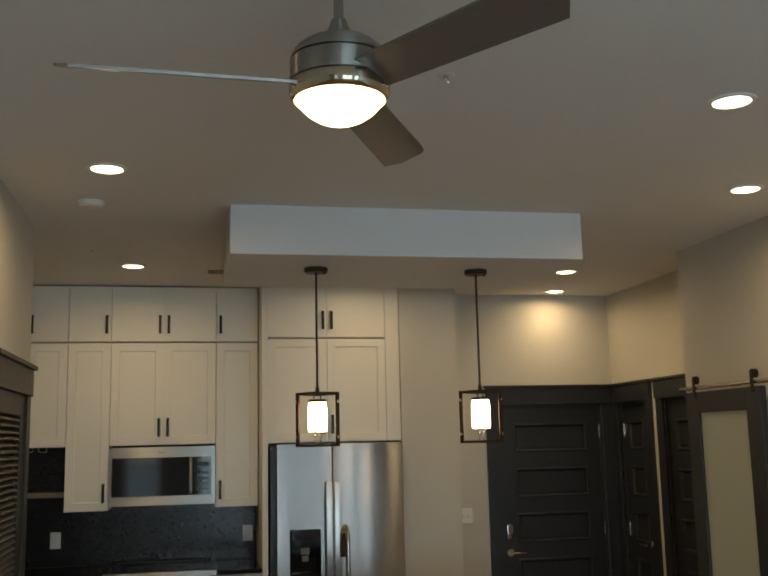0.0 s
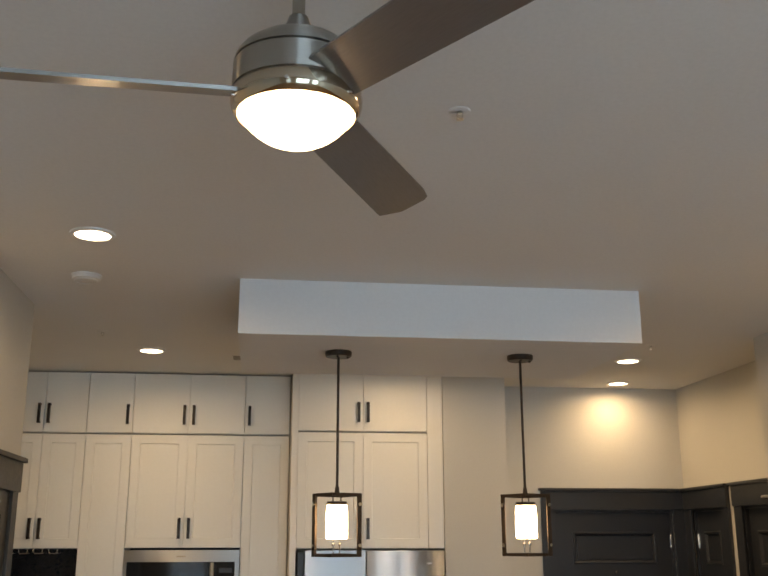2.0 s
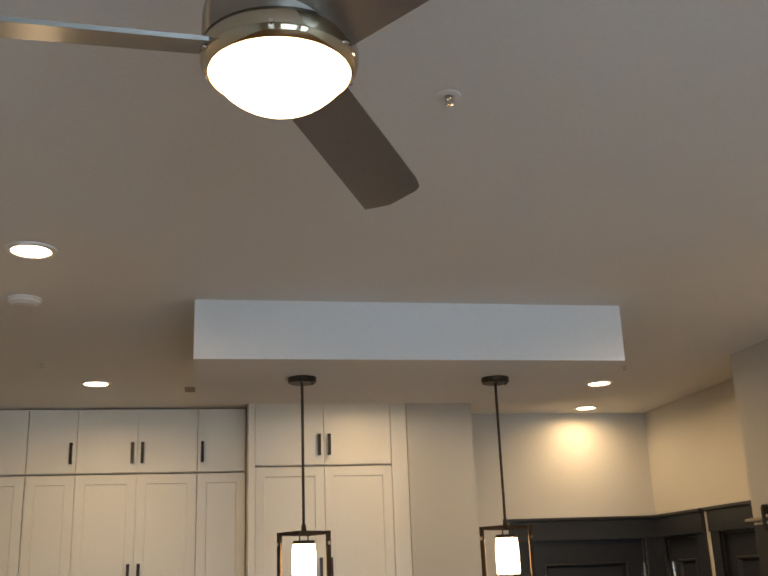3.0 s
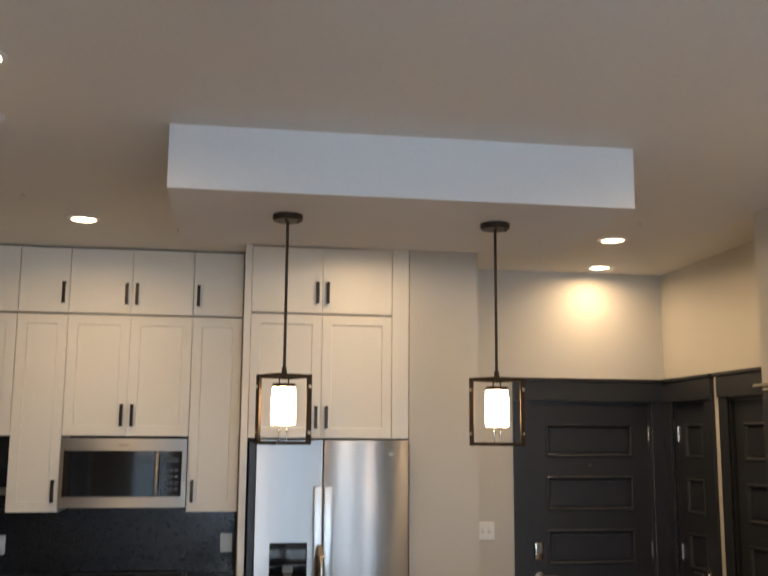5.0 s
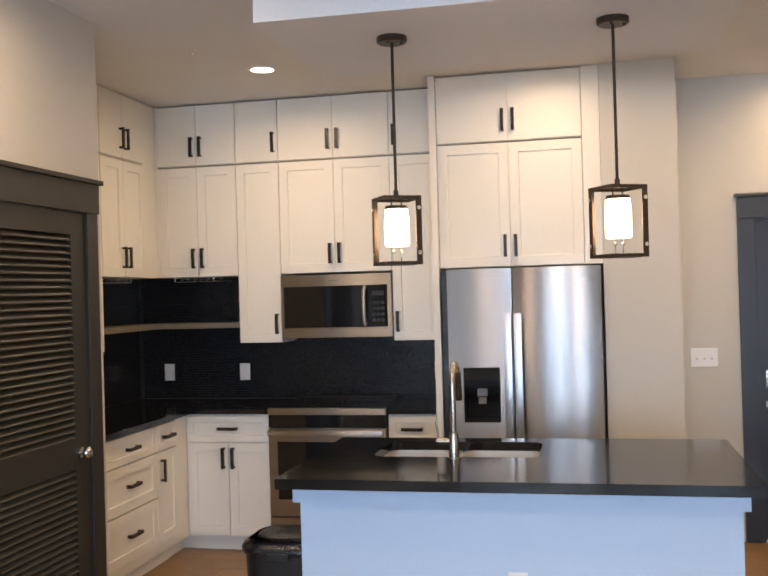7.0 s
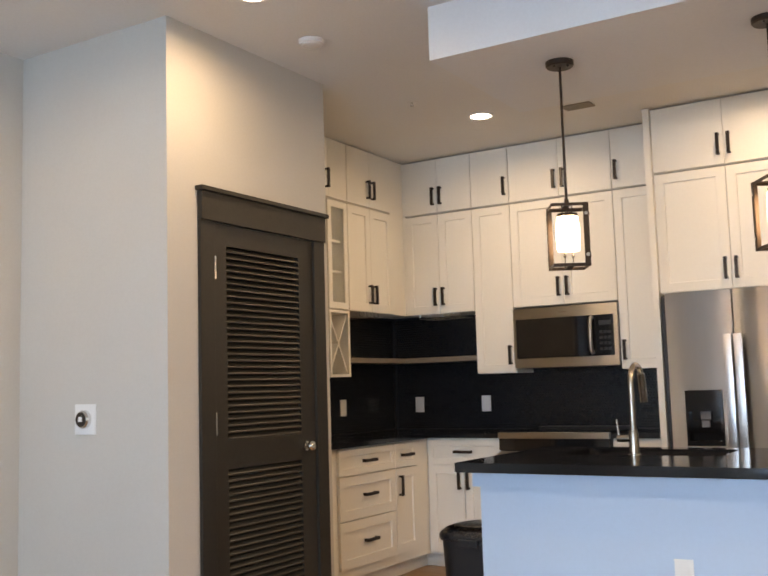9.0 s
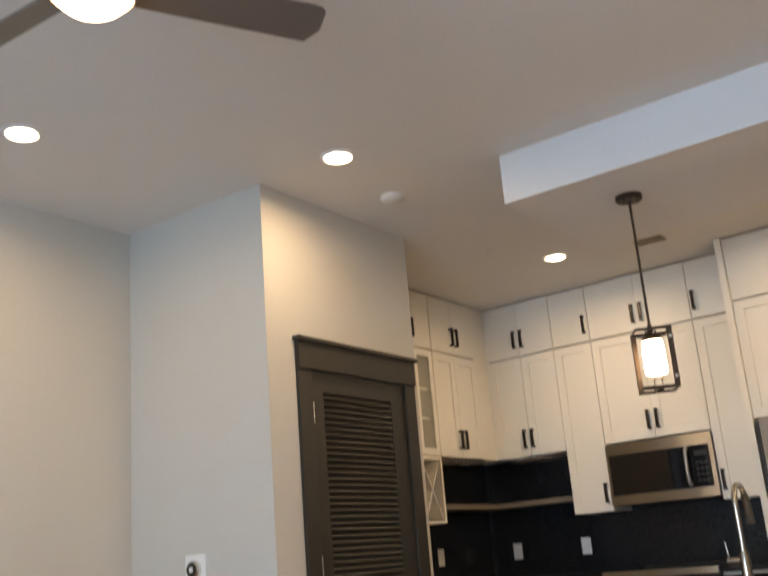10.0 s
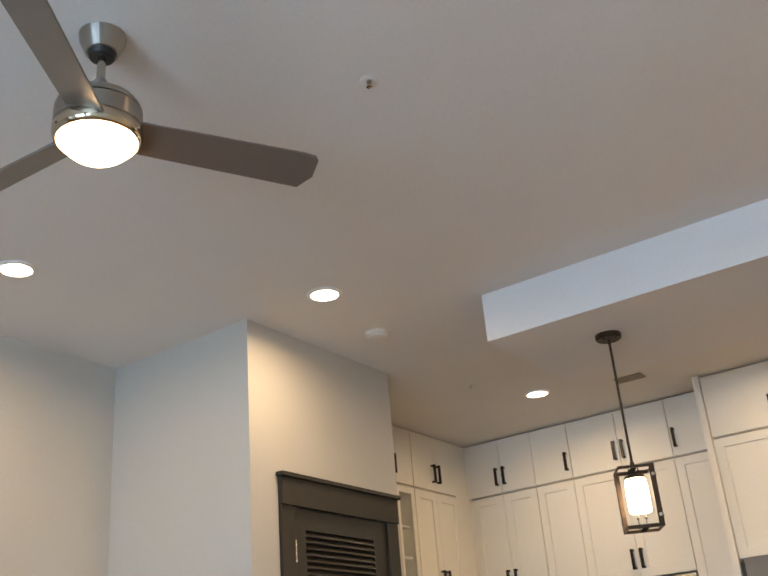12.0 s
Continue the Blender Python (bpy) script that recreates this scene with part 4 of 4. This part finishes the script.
def pendant(x, y, turn):
    p = thing("pendant_light", pose(x, y, 2.72, 0, 0, turn), "dark bronze box-frame pendant with a lit opal glass shade", "pendant light", "pendants above the island")
    bm = bmesh.new()
    lathe(bm, [(0, 0), (0.064, -0.0), (0.064, -0.02), (0.058, -0.026), (0, -0.026)], 36)
    part("canopy", bm, BRONZE, p, smooth=True)
    for s in (-1, 1):
        bm = bmesh.new()
        rod(bm, (s * 0.03, -0.035, -0.026), (s * 0.03, -0.035, -0.036), 0.005)
        part("screw", bm, BRONZE, p)
    T, B, h, leg = -0.672, -0.957, 0.080, 0.022
    bm = bmesh.new()
    rod(bm, (0, 0, -0.02), (0, 0, T), 0.0062)
    lathe(bm, [(0.0, T + 0.03), (0.010, T + 0.03), (0.012, T), (0, T)], 16)
    part("stem", bm, BRONZE, p, smooth=True)
    for zf, zp in ((T - 0.014, T), (B, B + 0.014)):
        flat = zp if zf < zp - 0.01 and zp == T else zf
        za, zb = (flat - 0.003, flat) if flat == T else (flat, flat + 0.003)
        bm = bmesh.new()
        for s in (-1, 1):
            u0, u1 = sorted((s * (h - 0.003), s * h))
            box(bm, -h, h, u0, u1, zf, zp)
            box(bm, u0, u1, -h + 0.003, h - 0.003, zf, zp)
            v0, v1 = sorted((s * (h - 0.024), s * (h - 0.003)))
            box(bm, -h + 0.003, h - 0.003, v0, v1, za, zb)
        box(bm, -0.014, 0.014, -h + 0.024, h - 0.024, za, zb)
        part("square_frame", bm, BRONZE, p)
    for s in (-1, 1):
        bm = bmesh.new()
        x0, x1 = sorted((s * h, s * (h + 0.003)))
        box(bm, x0, x1, *sorted((-s * (h + 0.003), -s * (h - leg))), B, T)
        box(bm, *sorted((s * h, s * (h - leg))), *sorted((-s * h, -s * (h + 0.003))), B, T)
        f = part("corner_post", bm, BRONZE, p)
        for z in (T - 0.05, B + 0.05):
            c = h - leg / 2 + 0.002
            for u, v in (((s * (h + 0.003), -s * c, z), (s * (h + 0.007), -s * c, z)), ((s * c, -s * (h + 0.003), z), (s * c, -s * (h + 0.007), z))):
                bm = bmesh.new()
                rod(bm, u, v, 0.0085, 14)
                part("rivet", bm, CHROME, f, "polished rivet")
    bm = bmesh.new()
    lathe(bm, [(0, T - 0.035), (0.046, T - 0.037), (0.048, T - 0.052), (0, T - 0.052)], 28)
    for s in (-1, 1):
        rod(bm, (s * 0.022, 0, T), (s * 0.022, 0, T - 0.04), 0.003)
    part("socket_cap", bm, BRONZE, p, smooth=True)
    bm = bmesh.new()
    lathe(bm, [(0.0, T - 0.0525), (0.047, T - 0.0525), (0.051, T - 0.09), (0.0515, T - 0.15), (0.051, T - 0.198), (0.046, T - 0.206), (0, T - 0.206)], 32)
    part("shade", bm, SHADE_GLASS, p, "glowing opal glass shade", smooth=True)
    bm = bmesh.new()
    for s in (-1, 1):
        rod(bm, (s * 0.018, 0, T - 0.206), (s * 0.018, 0, B + 0.003), 0.0025)
        lathe(bm, [(0, T - 0.222), (0.007, T - 0.226), (0.007, T - 0.234), (0, T - 0.238)], 12, (s * 0.018, 0))
    part("finial", bm, NICKEL, p, smooth=True)
    return p


pendant(0.06, -1.765, 29)
pendant(0.962, -1.765, 31)

# ceiling fan
fan = thing("ceiling_fan", at(-0.252, -4.64, CEIL), "brushed nickel three-blade ceiling fan with a lit opal bowl", "ceiling fan")
bm = bmesh.new()
lathe(bm, [(0, 0), (0.068, 0), (0.066, -0.02), (0.048, -0.062), (0.0, -0.062)], 40)
part("canopy", bm, FAN_METAL, fan, smooth=True)
bm = bmesh.new()
lathe(bm, [(0.0, -0.0625), (0.042, -0.0625), (0.036, -0.078), (0.0, -0.078)], 32)
part("canopy_cup", bm, BLACK_PLASTIC, fan, "black rubber cup", smooth=True)
bm = bmesh.new()
rod(bm, (0, 0, -0.075), (0, 0, -0.19), 0.0125, 20)
part("downrod", bm, NICKEL, fan, smooth=True)
bm = bmesh.new()
lathe(bm, [(0.0, -0.160), (0.019, -0.160), (0.022, -0.170), (0.034, -0.200), (0.038, -0.206), (0.062, -0.212), (0.088, -0.223), (0.107, -0.238), (0.117, -0.252), (0.121, -0.265),
           (0.106, -0.265), (0.106, -0.270), (0.1215, -0.270), (0.122, -0.322), (0.106, -0.322), (0.106, -0.326), (0.0, -0.326)], 56)
part("motor_housing", bm, FAN_METAL, fan, smooth=True)
bm = bmesh.new()
lathe(bm, [(0.104, -0.3265), (0.122, -0.327), (0.1245, -0.334), (0.1240, -0.346), (0.1215, -0.356), (0.1165, -0.364), (0.1115, -0.367), (0.1085, -0.362)], 56)
ring = part("light_ring", bm, RING_METAL, fan, "polished nickel ring round the bowl", smooth=True)
for k in range(6):
    bm = bmesh.new()
    c, e = math.cos(math.radians(60 * k + 20)), math.sin(math.radians(60 * k + 20))
    rod(bm, (0.122 * c, 0.122 * e, -0.350), (0.1285 * c, 0.1285 * e, -0.350), 0.0035, 12)
    part("set_screw", bm, CHROME, ring, "tiny bright screw")
bm = bmesh.new()
BR, BD0 = 0.1105, 0.066
SR = (BR * BR + BD0 * BD0) / (2 * BD0)
amax = math.asin(BR / SR)
lathe(bm, [(BR, -0.358)] + [(SR * math.sin(amax * k / 14), -0.3605 - BD0 + SR * (1 - math.cos(amax * k / 14))) for k in range(14, -1, -1)], 56)
part("light_bowl", bm, BOWL_GLASS, fan, "glowing opal glass bowl", smooth=True)
for k in range(3):
    bm = bmesh.new()
    w0, w1, r0, r1, th = 0.055, 0.066, 0.100, 0.655, 0.0035
    out = [(r0, -w0), (r1 - 0.05, -w1), (r1 - 0.012, -w1 + 0.004), (r1, -w1 + 0.016), (r1 + 0.004, w1 - 0.05), (r1 - 0.03, w1), (r0, w0)]
    top = [bm.verts.new((x, y, th)) for x, y in out]
    bot = [bm.verts.new((x, y, -th)) for x, y in out]
    bm.faces.new(top)
    bm.faces.new(bot[::-1])
    for i in range(len(out)):
        j = (i + 1) % len(out)
        bm.faces.new([top[i], bot[i], bot[j], top[j]])
    bl = part("blade", bm, BLADE, fan, "grey satin fan blade")
    bl.matrix_basis = pose(0, 0, -0.326, 0, 0, FAN_TURN + 120 * k) @ pose(0, 0, 0, -20, 0, 0)


# ceiling fittings
def sprinkler(x, y):
    s = thing("sprinkler", at(x, y, CEIL), "small chrome fire sprinkler in the ceiling", "sprinkler", "fire sprinklers")
    bm = bmesh.new()
    lathe(bm, [(0.012, -0.0005), (0.030, -0.0005), (0.028, -0.003), (0.012, -0.005)], 28)
    part("escutcheon", bm, CEILING, s, smooth=True)
    bm = bmesh.new()
    rod(bm, (0, 0, -0.0005), (0, 0, -0.010), 0.007)
    for e in (-1, 1):
        tube(bm, [(e * 0.005, 0, -0.009), (e * 0.009, 0, -0.015), (e * 0.003, 0, -0.024)], 0.0016, 8)
    lathe(bm, [(0, -0.024), (0.010, -0.0245), (0.010, -0.026), (0, -0.0265)], 18)
    part("head", bm, CHROME, s, smooth=True)


for x, y in ((0.212, -3.948), (-1.198, -0.93), (2.01, -0.92)):
    sprinkler(x, y)
sd = thing("smoke_detector", at(-1.086, -2.114, CEIL), "round white smoke detector on the ceiling", "smoke detector")
bm = bmesh.new()
lathe(bm, [(0, -0.0005), (0.066, -0.0005), (0.066, -0.007), (0.062, -0.009), (0.060, -0.020), (0.045, -0.026), (0, -0.028)], 36)
part("housing", bm, CEILING, sd, smooth=True)
bm = bmesh.new()
lathe(bm, [(0.048, -0.0248), (0.052, -0.0238), (0.051, -0.026), (0.048, -0.027)], 36)
part("vent_ring", bm, WHITE_PLASTIC, sd)
vt = thing("ceiling_vent", at(-0.40, -0.235, CEIL), "small grey ceiling exhaust vent", "vent")
part("frame", boxes((-0.092, 0.092, -0.055, -0.045, -0.008, -0.0005), (-0.092, 0.092, 0.045, 0.055, -0.008, -0.0005), (-0.092, -0.082, -0.045, 0.045, -0.008, -0.0005), (0.082, 0.092, -0.045, 0.045, -0.008, -0.0005)), GAP, vt, bevel=0.0015)
part("backing", boxes((-0.082, 0.082, -0.045, 0.045, -0.002, -0.0005)), BLACK_PLASTIC, vt)
for k in range(6):
    part("slat", boxes((-0.082, 0.082, -0.042 + k * 0.015, -0.033 + k * 0.015, -0.007, -0.003)), GAP, vt)

# thermostat
th = thing("thermostat", at(-1.955, -2.76, 1.148), "round dial thermostat on a white square wall plate", "thermostat")
part("plate", boxes((-0.07, 0.07, -0.006, -0.0005, -0.07, 0.07)), WHITE_PLASTIC, th, bevel=0.002)
bm = bmesh.new()
lathe(bm, [(0, 0), (0.042, 0), (0.042, 0.018), (0.036, 0.026), (0.034, 0.026)], 36)
bm.transform(pose(0, -0.006, 0, 90, 0, 0))
part("dial_ring", bm, CHROME, th, "brushed steel dial ring", smooth=True)
bm = bmesh.new()
lathe(bm, [(0, 0.024), (0.0345, 0.024), (0.033, 0.028), (0, 0.029)], 36)
bm.transform(pose(0, -0.006, 0, 90, 0, 0))
part("display", bm, BLACK_GLASS, th, "black glass display", smooth=True)
part("readout", boxes((-0.012, 0.012, -0.0358, -0.0352, -0.01, 0.012)), WHITE_PLASTIC, th)

# baseboards
structure("baseboard", boxes((XS, XS + 0.014, YR, -2.76, 0, 0.12), (XS + 0.014, PX, -2.774, -2.76, 0, 0.12), (0.925, 1.374, 0.076, 0.09, 0, 0.12), (1.36, 1.374, 0.09, YB, 0, 0.12), (1.374, 1.745, YB - 0.014, YB, 0, 0.12)), WHITE, "white painted baseboard", "baseboard")

# floor planks
PLW, PLL = 0.19, 1.5
rng = random.Random(4)
bm = boxes((0.0015, PLL - 0.0015, 0.0015, PLW - 0.0015, -0.012, 0.0))
plank_me = finish(bm, "plank", PLANK, bevel=0.0012)
stuff_v, stuff_f, near = [], [], 0
row = 0
y = YR
while y < YB - 0.02:
    x = XL - rng.uniform(0, 1.2)
    while x < XR:
        near_by = -4.2 < y and near < 290
        if near_by and x > XL - 0.12 and x + PLL < XR + 0.12:
            o = new("plank", plank_me)
            o.parent = floor
            o.location = (x, y, -0.001)
            near += 1
        else:
            xa, xb = max(x, XL - 0.1) + 0.0015, min(x + PLL, XR + 0.1) - 0.0015
            if xb > xa:
                b = len(stuff_v)
                for z in (-0.012, -0.001):
                    stuff_v += [(xa, y + 0.0015, z), (xb, y + 0.0015, z), (xb, y + PLW - 0.0015, z), (xa, y + PLW - 0.0015, z)]
                stuff_f += [(b + 4, b + 5, b + 6, b + 7), (b, b + 1, b + 5, b + 4), (b + 1, b + 2, b + 6, b + 5), (b + 2, b + 3, b + 7, b + 6), (b + 3, b, b + 4, b + 7)]
        x += PLL
    y += PLW
    row += 1
me = bpy.data.meshes.new("floor_planks")
me.from_pydata(stuff_v, [], stuff_f)
me.materials.append(PLANK)
tagged(new("floor_planks", me), "brown oak plank flooring", "flooring", kind="stuff")
